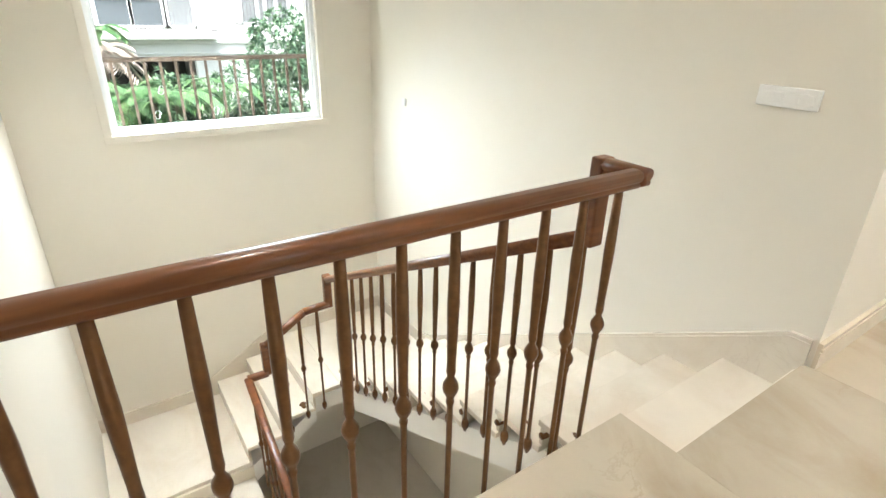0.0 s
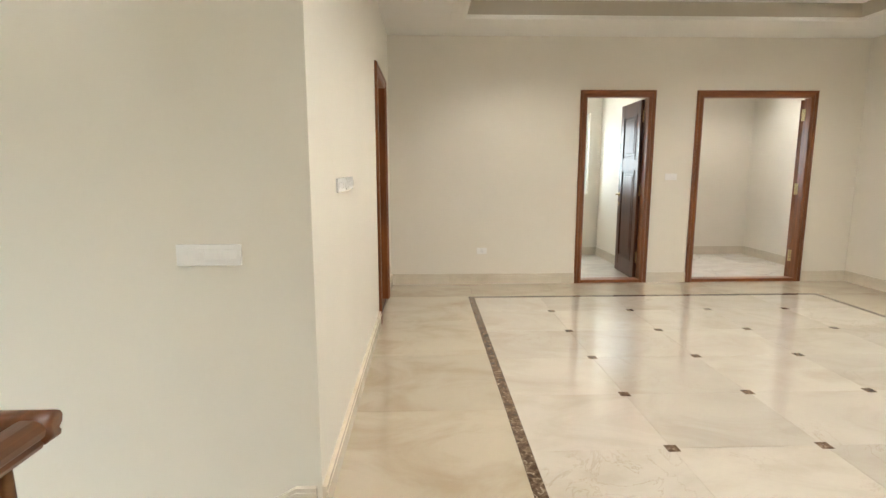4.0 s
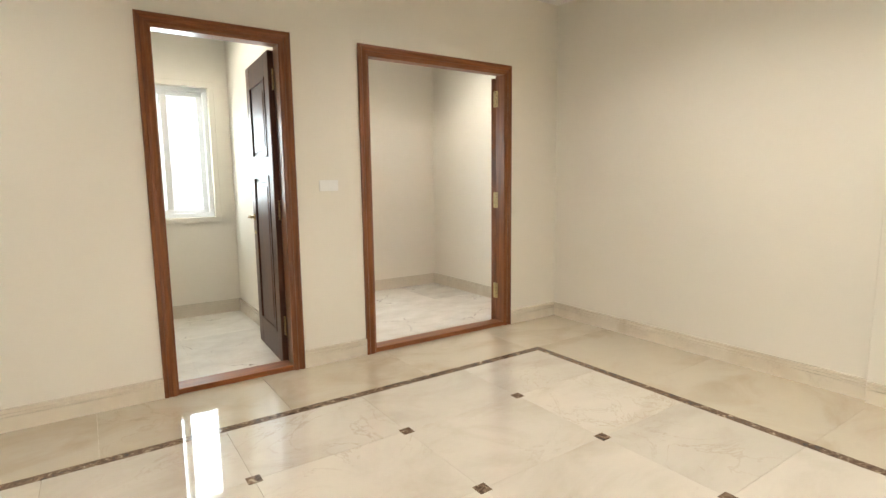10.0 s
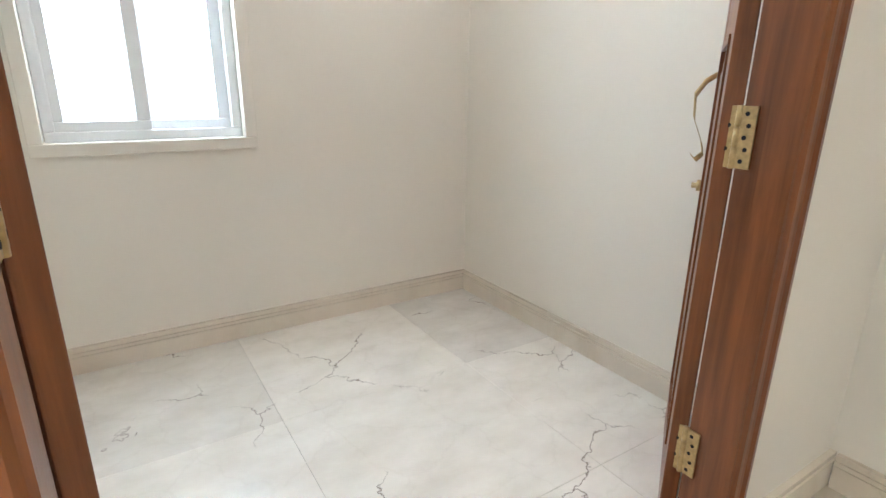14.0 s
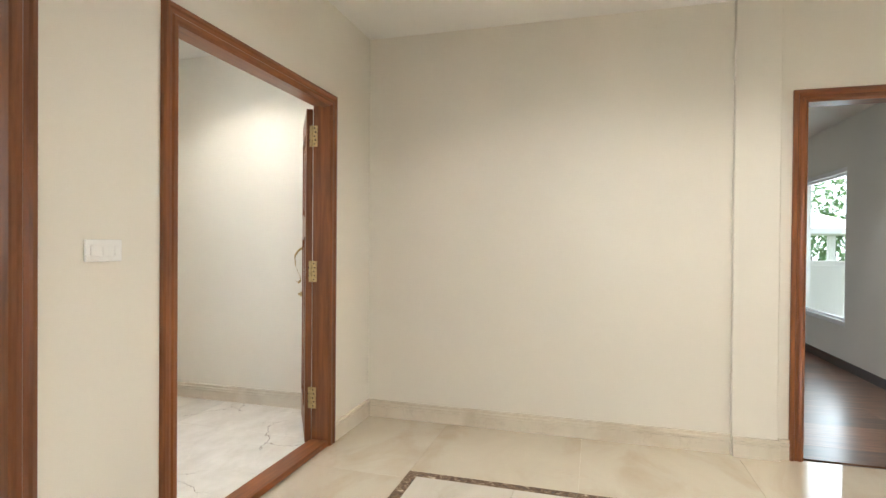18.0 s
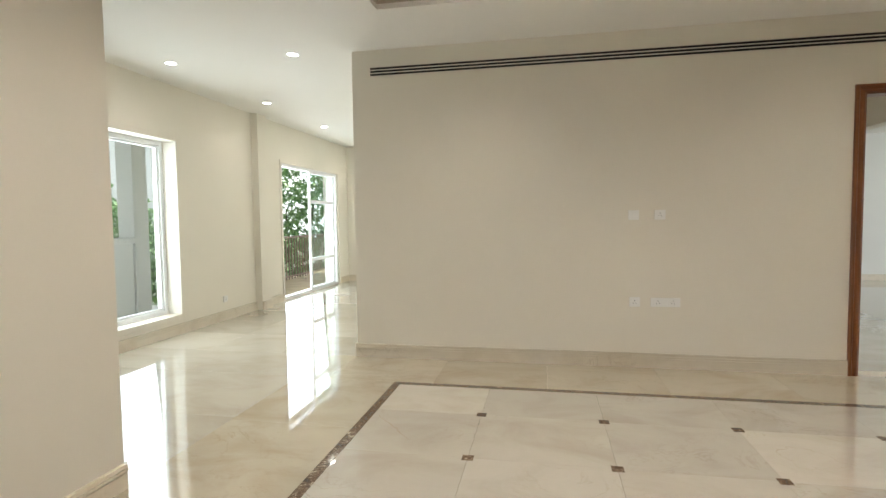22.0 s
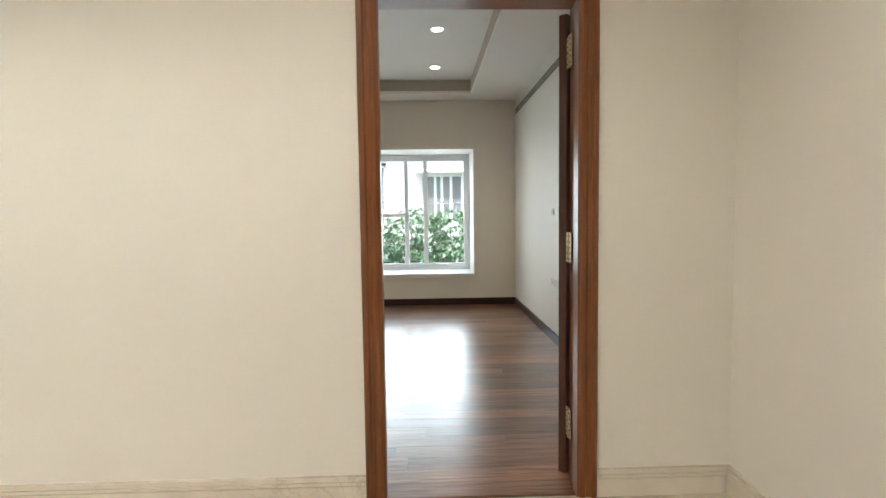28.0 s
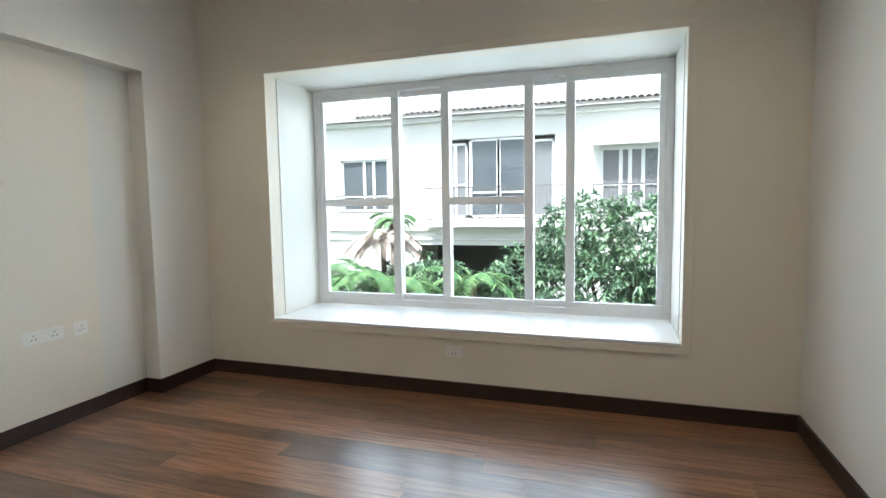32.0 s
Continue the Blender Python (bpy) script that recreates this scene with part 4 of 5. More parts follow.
for y in (-1.14, -2.02, -2.88, -3.76, -4.62, -5.5):
    for x in (1.33, 4.03):
        downlight(x, y, ZT, 19, 138)
for x in (-0.92, -2.79):
    downlight(x, -6.54, ZC, 40, 66)
    downlight(x, -4.37, ZC, 8, 62)
for y in (-4.95, -6.75, -8.5, -10.25, -12.0):
    downlight(5.71, y, ZC, 6.5, 135)
for y in (-6.73, -8.48, -10.25, -12.0):
    downlight(6.95, y, ZC, 6.5, 135)
# unseen lamps, added under the floor to brighten the lower stairs
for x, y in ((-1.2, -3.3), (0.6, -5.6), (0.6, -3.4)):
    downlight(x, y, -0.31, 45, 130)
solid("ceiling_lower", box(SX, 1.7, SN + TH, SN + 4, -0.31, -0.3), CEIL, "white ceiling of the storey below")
downlight(0.6, -7.15, ZC, 16, 130, color=(1.0, 0.82, 0.58))
downlight(2.55, 1.1, ZC, 15, 150)
downlight(4.72, 0.9, ZC, 24, 132)
downlight(7.06, -3.83, 2.62, 22, 70)
for x, y in ((-3.81, -1.19), (-2.6, -1.19), (-1.32, -1.19), (-3.81, -2.88), (-2.6, -2.88)):
    downlight(x, y, BZ + ZT - ZC, 15 if x < -3 else 5 if x < -2 else 1.5, 130, color=(1.0, 0.85, 0.64))

WIRE = plain("bare_wire", (0.35, 0.33, 0.3), 0.5)
for x, y, z, r in ((2.25, -5.5, ZT, 0.05), (2.88, -1.58, 2.80, 0.02), (-0.9, -4.78, ZT, 0.03)):
    h = thing("ceiling_wire", "loose fan wire hanging from the ceiling", "wire", pose(x, y, z))
    rg = [[(r * math.sin(t * 2.2) + 0.004 * math.cos(a), 0.004 * math.sin(a), -0.12 * t) for a in np.linspace(0, 2 * math.pi, 6, endpoint=False)] for t in np.linspace(0, 1, 8)]
    part("wire", loft(rg), WIRE, h, "", True)
    part("ceiling_cup", turned([(0.02, 0.0), (0.018, -0.02), (0.006, -0.03)], 10), PLASTIC, h, "", True)

# ---------------------------------------------------------------- air grilles


def air_grille(name, m, w, label, slots=3, h=0.08):
    ob = thing(name, label, "air grille", m)
    # no real recess: a black sheet gives the slots their shade
    part("recess", box(0, w, -0.004, -0.001, 0, h), HOLE_SHADE, ob, "flat black sheet for the shade in the slots")
    pitch = h / slots
    for k in range(slots + 1):
        z = k * pitch
        part("slat", box(-0.01, w + 0.01, -0.0062, -0.003, z - 0.004, z + 0.004, 0.0008), WALL, ob)
    return ob


air_grille("air_grille_hall", pose(0.23, YS + 0.003, 2.537) @ pose(0, 0, 0, 0, 0, 180) @ Matrix.Translation((-4.76, 0, 0)), 4.76, "long linear air grille with black slots in the hall wall")
air_grille("air_grille_far_bedroom", pose(-4.86, BN, 2.55), 3.4, "long linear air grille with black slots in the bedroom wall")

# ---------------------------------------------------------------- switches and sockets


def plate(name, m, w, h, label, marks=1, socket=False, group=""):
    ob = thing(name, label, "socket" if socket else "switch", m, group)
    part("plate", box(-w / 2, w / 2, -0.012, 0, -h / 2, h / 2, 0.003), PLASTIC, ob)
    part("inset", box(-w / 2 + 0.02, w / 2 - 0.02, -0.0145, -0.011, -h / 2 + 0.018, h / 2 - 0.018, 0.001), PLASTIC, ob)
    for k in range(marks):
        x = -w / 2 + (k + 0.5) * w / marks
        if socket:
            # pin holes are flat black squares, their depth only coloured on
            for dx, dz in ((0, 0.012), (-0.011, -0.008), (0.011, -0.008)):
                part("pin_hole", box(x + dx - 0.003, x + dx + 0.003, -0.0155, -0.0143, dz - 0.003, dz + 0.003), HOLE_SHADE, ob)
        else:
            part("rocker", box(x - 0.4 * w / marks + 0.008, x + 0.4 * w / marks - 0.008, -0.017, -0.0142, -0.016, 0.016, 0.001), PLASTIC, ob)
    return ob


N_, E_, S_, W_ = 0, -90, 180, 90
plate("switch_plate", pose(-0.368, SN, 1.038, 0, 0, N_), 0.23, 0.077, "wide white switch plate on the stair wall", 4)
plate("blank_plate", pose(-3.29, SN, 0.631, 0, 0, N_), 0.06, 0.06, "small white blank plate on the stair wall", 1)
plate("switch_plate", pose(0, -3.463, 1.266, 0, 0, W_), 0.225, 0.066, "wide white switch plate beside the bedroom door", 4)
plate("switch_plate", pose(0, -3.205, 1.266, 0, 0, W_), 0.215, 0.066, "wide white switch plate beside the bedroom door", 4)
plate("switch_plate", pose(3.228, 0, 1.238, 0, 0, N_), 0.135, 0.075, "white switch plate between the store doors", 3)
plate("socket_plate", pose(1.053, 0, 0.39, 0, 0, N_), 0.115, 0.07, "white socket low on the cream wall", 1, True)
plate("socket_plate", pose(2.536, YS, 1.272, 0, 0, S_), 0.085, 0.08, "white data socket on the cream wall", 1, True)
plate("socket_plate", pose(2.741, YS, 1.272, 0, 0, S_), 0.085, 0.08, "blank white plate on the cream wall", 1)
plate("socket_plate", pose(2.728, YS, 0.55, 0, 0, S_), 0.085, 0.08, "white socket on the cream wall", 1, True)
plate("socket_plate", pose(2.487, YS, 0.55, 0, 0, S_), 0.23, 0.075, "wide white double socket on the cream wall", 2, True)
plate("socket_plate", pose(-2.79, BN, 1.243, 0, 0, N_), 0.085, 0.062, "white socket on the bedroom wall", 1, True)
plate("socket_plate", pose(-2.53, BN, 1.245, 0, 0, N_), 0.09, 0.075, "white switch on the bedroom wall", 1)
plate("switch_plate", pose(-1.753, BN, 1.238, 0, 0, N_), 0.10, 0.085, "white switch plate near the bathroom door", 2)
plate("socket_plate", pose(-2.715, BN, 0.574, 0, 0, N_), 0.235, 0.07, "wide white double socket on the bedroom wall", 2, True)
plate("socket_plate", pose(-2.497, BN, 0.573, 0, 0, N_), 0.11, 0.07, "white socket on the bedroom wall", 1, True)
plate("socket_plate", pose(BX, -1.971, 0.286, 0, 0, W_), 0.12, 0.075, "white socket below the bay window", 1, True)
plate("socket_plate", pose(-3.80, BS, 0.528, 0, 0, S_), 0.22, 0.075, "wide white double socket on the recessed wall", 2, True)
plate("socket_plate", pose(-4.009, BS, 0.524, 0, 0, S_), 0.085, 0.08, "white socket on the recessed wall", 1, True)
plate("socket_plate", pose(XL, -8.27, 0.27, 0, 0, E_), 0.085, 0.08, "white socket low on the lounge wall", 1, True)

# ---------------------------------------------------------------- far bedroom recess frame and bathroom
rec = bmesh.new()
add_box(rec, BX, -4.437, BS, BS + 0.12, 0, BZ)
add_box(rec, -4.437, -0.5, BS, BS + 0.12, 2.07, BZ)
solid("wall_recess_frame", rec, WHITE_WALL, "raised plaster band framing the wardrobe recess")

TILE = marble("brown_bath_tile", (0.36, 0.22, 0.11), (0.26, 0.15, 0.07), (0.5, 0.36, 0.22), 0.25, 0.5, 0.15)
BATH_FLOOR = marble("cream_bath_floor", (0.6, 0.47, 0.3), (0.5, 0.37, 0.22), (0.4, 0.28, 0.16), 0.15, 0.4, 0.1)
CERAMIC = plain("white_ceramic", (0.85, 0.82, 0.76), 0.1, 0.0, 0.02)
solid("floor_bath", box(-4.17, -0.2, BN, 2.1, -0.3, -0.004), BATH_FLOOR, "cream marble bathroom floor")
solid("wall_bath_north", wall_mesh(-4.4, -0.2, 0, ZTOP, 2.1, 2.3, [(-3.66, -2.7, 1.2, 2.3)], "x"), TILE, "brown marble tiled bathroom wall with a window")
solid("wall_bath_ledge", box(-4.17, -0.4, 1.96, 2.1, 0, 1.08, 0.004), TILE, "brown marble ledge behind the toilet")
solid("wall_bath_west", box(-4.37, -4.17, BN + 0.14, 2.1, 0, ZTOP), TILE, "brown marble tiled bathroom wall")
solid("wall_bath_east", box(-0.4, -0.2, 0.2, 2.1, 0, ZTOP), TILE, "brown marble tiled bathroom wall")
solid("ceiling_bath", box(-4.37, -0.2, BN + 0.14, 2.3, 2.5, 2.7), CEIL, "white bathroom ceiling")
sliding_window("bath_window", pose(-3.66, 2.12, 1.2), 0.96, 1.1, "white bathroom window with an upper light", [(0.03, 0.93, 0.02, (0.76,))])
trim_around("bath_window_trim", pose(-3.66, 2.1, 1.2), 0.96, 1.1, "cream band round the bathroom window", BATH_FLOOR, 0.06)
# mosaic border: a row of dark lozenges on a pale band
border = thing("mosaic_border", "brown lozenge mosaic border along the bathroom ledge", "tile border", kind="structure")
part("band", box(-4.165, -2.6, 1.945, 1.959, 0.93, 1.04), BATH_FLOOR, border, "pale marble band")
loz = mesh_of(loft([[(0, y, -0.03), (0.042, y, 0), (0, y, 0.03), (-0.042, y, 0)] for y in (0.0, -0.005)]), "lozenge", TILE)
for i in range(16):
    part("lozenge", loz, TILE, border, m=pose(-4.11 + i * 0.092, 1.944, 0.985))
# floor inlay
inlay = thing("bath_floor_inlay", "dark brown inlaid strips in the bathroom floor", "inlay", kind="structure")
part("strip", box(-2.48, -2.43, 0.05, 1.57, -0.003, 0.001), DARK_MARBLE, inlay)
part("strip", box(-4.16, -2.48, 1.53, 1.57, -0.003, 0.001), DARK_MARBLE, inlay)
solid("floor_drain", box(-2.92, -2.81, 1.11, 1.17, -0.003, 0.004, 0.002), BRONZE, "small dark floor drain plate", "drain", "")


def toilet(m):
    ob = thing("toilet", "white wall-hung ceramic toilet with its lid raised", "toilet", m)
    outline = lambda s, dy, z: [(0.18 * s * math.sin(a) * (1 if math.cos(a) < 0.2 else 1.0), dy + (-0.28 * s * math.cos(a) if math.cos(a) > 0 else -0.26 * math.cos(a)), z) for a in np.linspace(0, 2 * math.pi, 28, endpoint=False)]
    part("bowl", loft([outline(0.45, -0.22, 0.10), outline(0.7, -0.25, 0.16), outline(0.92, -0.27, 0.26), outline(1.0, -0.28, 0.38), outline(0.98, -0.28, 0.395)]), CERAMIC, ob, "", True)
    seat = loft([outline(1.02, -0.28, 0.396), outline(1.03, -0.28, 0.41), outline(0.98, -0.28, 0.418), outline(0.66, -0.29, 0.418), outline(0.64, -0.29, 0.40)], caps=False)
    part("seat", seat, CERAMIC, ob, "white toilet seat", True)
    # flat disc across the bowl; the shade inside is put into its grey
    part("water", loft([outline(0.64, -0.29, 0.399), outline(0.5, -0.29, 0.398)]), plain("bowl_shade_grey", (0.35, 0.33, 0.3), 0.05), ob, "grey disc with the bowl's shade in its colour")
    lid = loft([[(x, -0.05 - 0.035 * k - y * 0.12, 0.42 + 0.47 * y) for x, y in [(0.175 * math.sin(a) * (1 if math.cos(a) > -0.6 else 0.95), 0.5 - 0.5 * math.cos(a)) for a in np.linspace(0, 2 * math.pi, 28, endpoint=False)]] for k in (0, 0.6)])
    part("lid", lid, CERAMIC, ob, "raised toilet lid", True)
    part("sticker", box(-0.04, 0.03, -0.125, -0.12, 0.66, 0.76), plain("dark_sticker", (0.05, 0.05, 0.055), 0.4), ob, "dark square sticker")
    return ob


toilet(pose(-3.31, 1.96, -0.06))
flush = thing("flush_plate", "grey rectangular flush plate on the bathroom ledge", "flush plate", pose(-3.35, 1.945, 0.84))
part("plate", box(-0.12, 0.12, -0.012, 0, -0.05, 0.05, 0.003), plain("satin_grey_plate", (0.25, 0.24, 0.23), 0.3, 0.6), flush)
spray = thing("health_faucet", "chrome hand spray on the bathroom ledge", "hand spray", pose(-3.78, 1.945, 0.6))
CHROME = plain("chrome", (0.6, 0.58, 0.55), 0.15, 1.0)
part("holder", box(-0.02, 0.02, -0.04, 0, -0.02, 0.02, 0.004), CHROME, spray)
part("handle", turned([(0.008, -0.06), (0.011, 0.0), (0.016, 0.07), (0.02, 0.09)], 10), CHROME, spray, "", True, pose(0, -0.045, 0.02, 12))
# cream jambs of the bathroom doorway with a strike plate
JAMB_PAINT = paint("cream_gloss_timber_paint", (0.74, 0.64, 0.43), 0.35)
jamb = thing("bath_door_frame", "cream painted bathroom door frame with a dark strike plate", "door frame", kind="structure")
PX0, PX1 = -1.49, -0.74
part("jamb", box(PX0, PX0 + 0.015, BN - 0.012, BN + 0.15, 0, 2.135, 0.002), JAMB_PAINT, jamb)
part("jamb", box(PX1 - 0.015, PX1, BN - 0.012, BN + 0.15, 0, 2.135, 0.002), JAMB_PAINT, jamb)
part("head", box(PX0, PX1, BN - 0.012, BN + 0.15, 2.135, 2.15, 0.002), JAMB_PAINT, jamb)
part("architrave", box(PX0 - 0.06, PX0, BN - 0.012, BN, 0, 2.21, 0.002), JAMB_PAINT, jamb)
part("architrave", box(PX1, PX1 + 0.06, BN - 0.012, BN, 0, 2.21, 0.002), JAMB_PAINT, jamb)
part("strike_plate", box(PX0 + 0.0145, PX0 + 0.017, BN + 0.105, BN + 0.135, 0.88, 1.05, 0.001), plain("dark_strike_metal", (0.05, 0.035, 0.025), 0.4, 0.6), jamb, "dark metal strike plate")
solid("bath_threshold", box(PX0 + 0.015, PX1 - 0.015, BN, BN + 0.14, -0.01, 0.002), BATH_FLOOR, "cream marble bathroom threshold")

# ---------------------------------------------------------------- floor pieces of marble

def slab_piece(name, x0, x1, y0, y1, parent, mat, z=0.0, gap=0.0007, th=0.02):
    me = mesh_of(box(x0 + gap, x1 - gap, y0 + gap, y1 - gap, z - th, z), name, mat)
    return part(name, me, mat, parent)


marble_floor = thing("floor_marble", "polished cream marble floor with a dark inlaid border", "floor", kind="structure")
GX = [0.91, 1.595, 2.35, 3.105, 3.86, 4.55]
GY = [-0.677] + [-1.21 - 0.616 * k for k in range(8)] + [-6.045]
for a, b in zip(GX, GX[1:]):
    for c, d in zip(GY, GY[1:]):
        slab_piece("marble_slab", a, b, d, c, marble_floor, MARBLE)
for q in ((0.85, 0.91, -6.105, -0.617), (4.55, 4.61, -6.105, -0.617), (0.91, 4.55, -0.677, -0.617), (0.91, 4.55, -6.105, -6.045)):
    slab_piece("inlay_strip", *q, marble_floor, DARK_MARBLE)
split = random.Random(5)
run = [(4.51 - 0.29 * k / 14 + split.uniform(-0.012, 0.012), -5.42 + 0.36 * k / 14 + split.uniform(-0.012, 0.012)) for k in range(15)]
hairline = bmesh.new()
edge = [[hairline.verts.new((x - w, y - w, 0.0009)), hairline.verts.new((x + w, y + w, 0.0009))] for (x, y), w in zip(run, [0.0004 + 0.0013 * math.sin(math.pi * k / 14) for k in range(15)])]
for (a, b), (c, d) in zip(edge, edge[1:]):
    hairline.faces.new((a, b, d, c))
part("crack", hairline, plain("crack_dirt", (0.3, 0.22, 0.14), 0.7), marble_floor, "thin brown crack in one slab")
dot = mesh_of(box(-0.03, 0.03, -0.03, 0.03, -0.01, 0.0012), "inlay_dot", DARK_MARBLE)
for x in GX[1:-1]:
    for y in GY[1:-1]:
        part("inlay_dot", dot, DARK_MARBLE, marble_floor, m=pose(x, y, 0))


def slab_field(x0, x1, y0, y1, nx, ny, mat=EDGE_MARBLE):
    for i in range(nx):
        for j in range(ny):
            slab_piece("marble_slab", x0 + (x1 - x0) * i / nx, x0 + (x1 - x0) * (i + 1) / nx, y0 + (y1 - y0) * j / ny, y0 + (y1 - y0) * (j + 1) / ny, marble_floor, mat)


slab_field(0, 0.85, SN, -0.617, 1, 4)
slab_field(-0.03, 0.85, -5.0, SN, 1, 1)
slab_field(-0.255, 0.85, -6.105, -5.0, 1, 1)
slab_field(-0.255, 0, YS, -6.105, 1, 1)
slab_field(0, XE, -0.617, 0, 6, 1)
slab_field(4.61, XE, -6.105, -0.617, 1, 6)
slab_field(0, 5.165, YS, -6.105, 6, 1)
slab_field(5.165, XE, YS, -6.105, 1, 1)
slab_field(XE, XL, -6.13, WY, 2, 2, MARBLE)
slab_field(5.165, XL, YL, -6.8, 3, 8, MARBLE)
slab_field(XE, XL, -6.8, -6.13, 2, 1, MARBLE)
store_floor = thing("floor_store_marble", "veined cream marble slabs on the store floor", "floor", kind="structure")
SXS = [1.6, 2.385, 3.215, 4.045, 4.87, XE - 0.022]
SYS = [0.0, 0.42, 1.205, NY]
for a, b in zip(SXS, SXS[1:]):
    for c, d in zip(SYS, SYS[1:]):
        slab_piece("marble_slab", a, b, c, d, store_floor, STORE_MARBLE)

# ---------------------------------------------------------------- wooden floors
plank_floor = thing("floor_planks", "dark walnut plank floor with a satin sheen", "floor", kind="structure")


def planks(x0, x1, y0, y1, parent, seed, wide=0.125, long=1.2):
    rnd = random.Random(seed)
    n = round((x1 - x0) / wide)
    w = (x1 - x0) / n
    for j in range(n):
        y = y0 - rnd.random() * long
        while y < y1:
            a, b = max(y, y0), min(y + long, y1)
            if b - a > 0.02:
                slab_piece("plank", x0 + j * w, x0 + (j + 1) * w, a, b, parent, PLANK, gap=0.0005, th=0.01)
            y += long


planks(BX, -0.02, BS, BN, plank_floor, 3)
bed_floor = thing("floor_bedroom_planks", "dark walnut plank floor seen through the doorway", "floor", kind="structure")
planks(XE + 0.04, AX, AS, AN, bed_floor, 5, 0.25, 1.8)

# ---------------------------------------------------------------- room behind the south doorway
solid("floor_south_room", box(-6.0, 5.1 - TH, -13.7, YS - 0.004, -0.3, -0.003), MARBLE, "cream marble floor of the south room")
solid("wall_passage_west", wall_mesh(-10.0, YS - TH, 0, ZTOP, -TH, 0.0, [(-9.6, -7.39, 0, 2.21)], "y"), WALL, "cream plaster passage wall with a wide plain opening")
solid("wall_passage_east", box(1.4, 1.55, -10.0, YS - TH, 0, ZTOP), WALL, "cream plaster passage wall")
solid("wall_passage_south", box(-TH, 1.55, -10.15, -10.0, 0, ZTOP), WALL, "cream plaster end wall of the passage")
solid("wall_south_far", box(-6.2, 5.1, -13.7, -13.5, 0, ZTOP), WHITE_WALL, "pale plaster far wall of the south room")
# this window is out of view, added only to let light in
solid("wall_south_west", wall_mesh(-13.7, YS - TH, 0, ZTOP, -6.2, -6.0, [(-11.5, -9.5, 0.5, 2.3)], "y"), WHITE_WALL, "pale plaster wall with an unseen window added for light")
solid("ceiling_south_room", box(-6.2, 4.92, -13.7, YS - TH, ZC, ZC + 0.3), CEIL, "flat white ceiling")
skirting("baseboard_south_room", [("x", -6.0, 4.9, -13.5, 1), ("y", -7.39, YS - TH, 0.0, 1)], SKIRT, "cream marble skirting")

# ---------------------------------------------------------------- outside
GROUND = plain("garden_ground", (0.09, 0.11, 0.06), 0.9, 0.0, 0.4, 3.0)
FACADE = paint("white_facade_paint", (0.8, 0.8, 0.79), 0.7, 0.05)
TILE_ROOF = plain("grey_roof_tile", (0.42, 0.40, 0.38), 0.7, 0.0, 0.3, 6.0)
DARK_GLASS = plain("dark_reflecting_pane", (0.13, 0.15, 0.17), 0.08, 0.0, 0.3, 2.0)
CURTAIN = plain("grey_curtain", (0.3, 0.31, 0.33), 0.8, 0.0, 0.5, 14.0)
RAIL_IRON = plain("grey_iron_rail", (0.16, 0.15, 0.15), 0.5, 0.3)
BALC = plain("weathered_brown_rail", (0.27, 0.19, 0.14), 0.55, 0.1, 0.3, 20.0)
solid("ground", box(-400, 400, -400, 400, GZ - 0.5, GZ), GROUND, "garden and lane around the house")
solid("roof_slab", box(-6.1, 12.0, -14.9, 2.7, 3.06, 3.3), FACADE, "flat roof slab of the house")
# out-of-view overhang, added to keep direct sun off the lounge floor
solid("eave_east", box(XL + 0.3, 9.4, YL - 1, -9.4, 2.85, 3.05), FACADE, "unseen slab added over the balcony to block the sun")

HAZE = glow("bright_haze", (0.93, 0.97, 1.0), 0.85)
ringp = lambda z: [(170 * math.cos(a), 170 * math.sin(a), z) for a in np.linspace(0, 2 * math.pi, 64, endpoint=False)]
solid("backdrop", loft([ringp(GZ - 1), ringp(60)], caps=False), HAZE, "bright hazy sky low over the horizon", "sky")

# house across the garden
FX = -17.75
house = thing("opposite_house", "white two-storey house across the garden with balconies", "house", pose(0, 0, 0))
holes = [(-6.35, -2.80, 0.75, 3.22), (-9.95, -8.2, 1.0, 2.72), (-1.5, 0.1, 0.9, 2.75), (-7.2, -3.0, GZ, -0.1), (-14.5, -12.3, 1.0, 2.72)]
part("wall", wall_mesh(-19, 9, GZ, 4.0, FX - 0.3, FX, holes, "y"), FACADE, house)
# solid block behind the windows; the rooms' dimness is in its grey
part("back", box(FX - 8, FX - 2.2, -19, 9, GZ, 4.0), plain("room_shade_grey", (0.25, 0.24, 0.23), 0.8), house)
part("cornice", box(FX - 0.1, FX + 0.22, -19, 9, 3.78, 3.92, 0.02), FACADE, house)
part("string_course", box(FX, FX + 0.12, -19, 9, 0.35, 0.5, 0.02), FACADE, house)
part("string_course", box(FX, FX + 0.06, -19, 9, 0.05, 0.1, 0.01), FACADE, house)
rf = part("roof", loft([[(FX + 0.45, y, 4.02), (FX - 4.5, y, 6.0), (FX - 4.5, y, 5.9), (FX + 0.45, y, 3.93)] for y in (-19.2, 9.2)]), TILE_ROOF, house, "grey tiled roof")
tile_me = mesh_of(loft([[(0.06 * math.cos(a) * 0 + x, 0.085 * math.cos(a), 0.07 * math.sin(a) + 0.4 * -(x)) for a in np.linspace(0, math.pi, 6)] for x in (0.06, -0.5)], close=False), "roof_tile", TILE_ROOF, True)
for i in range(60):
    part("roof_tile", tile_me, TILE_ROOF, rf, m=pose(FX + 0.44, -9.0 + i * 0.19, 4.03))


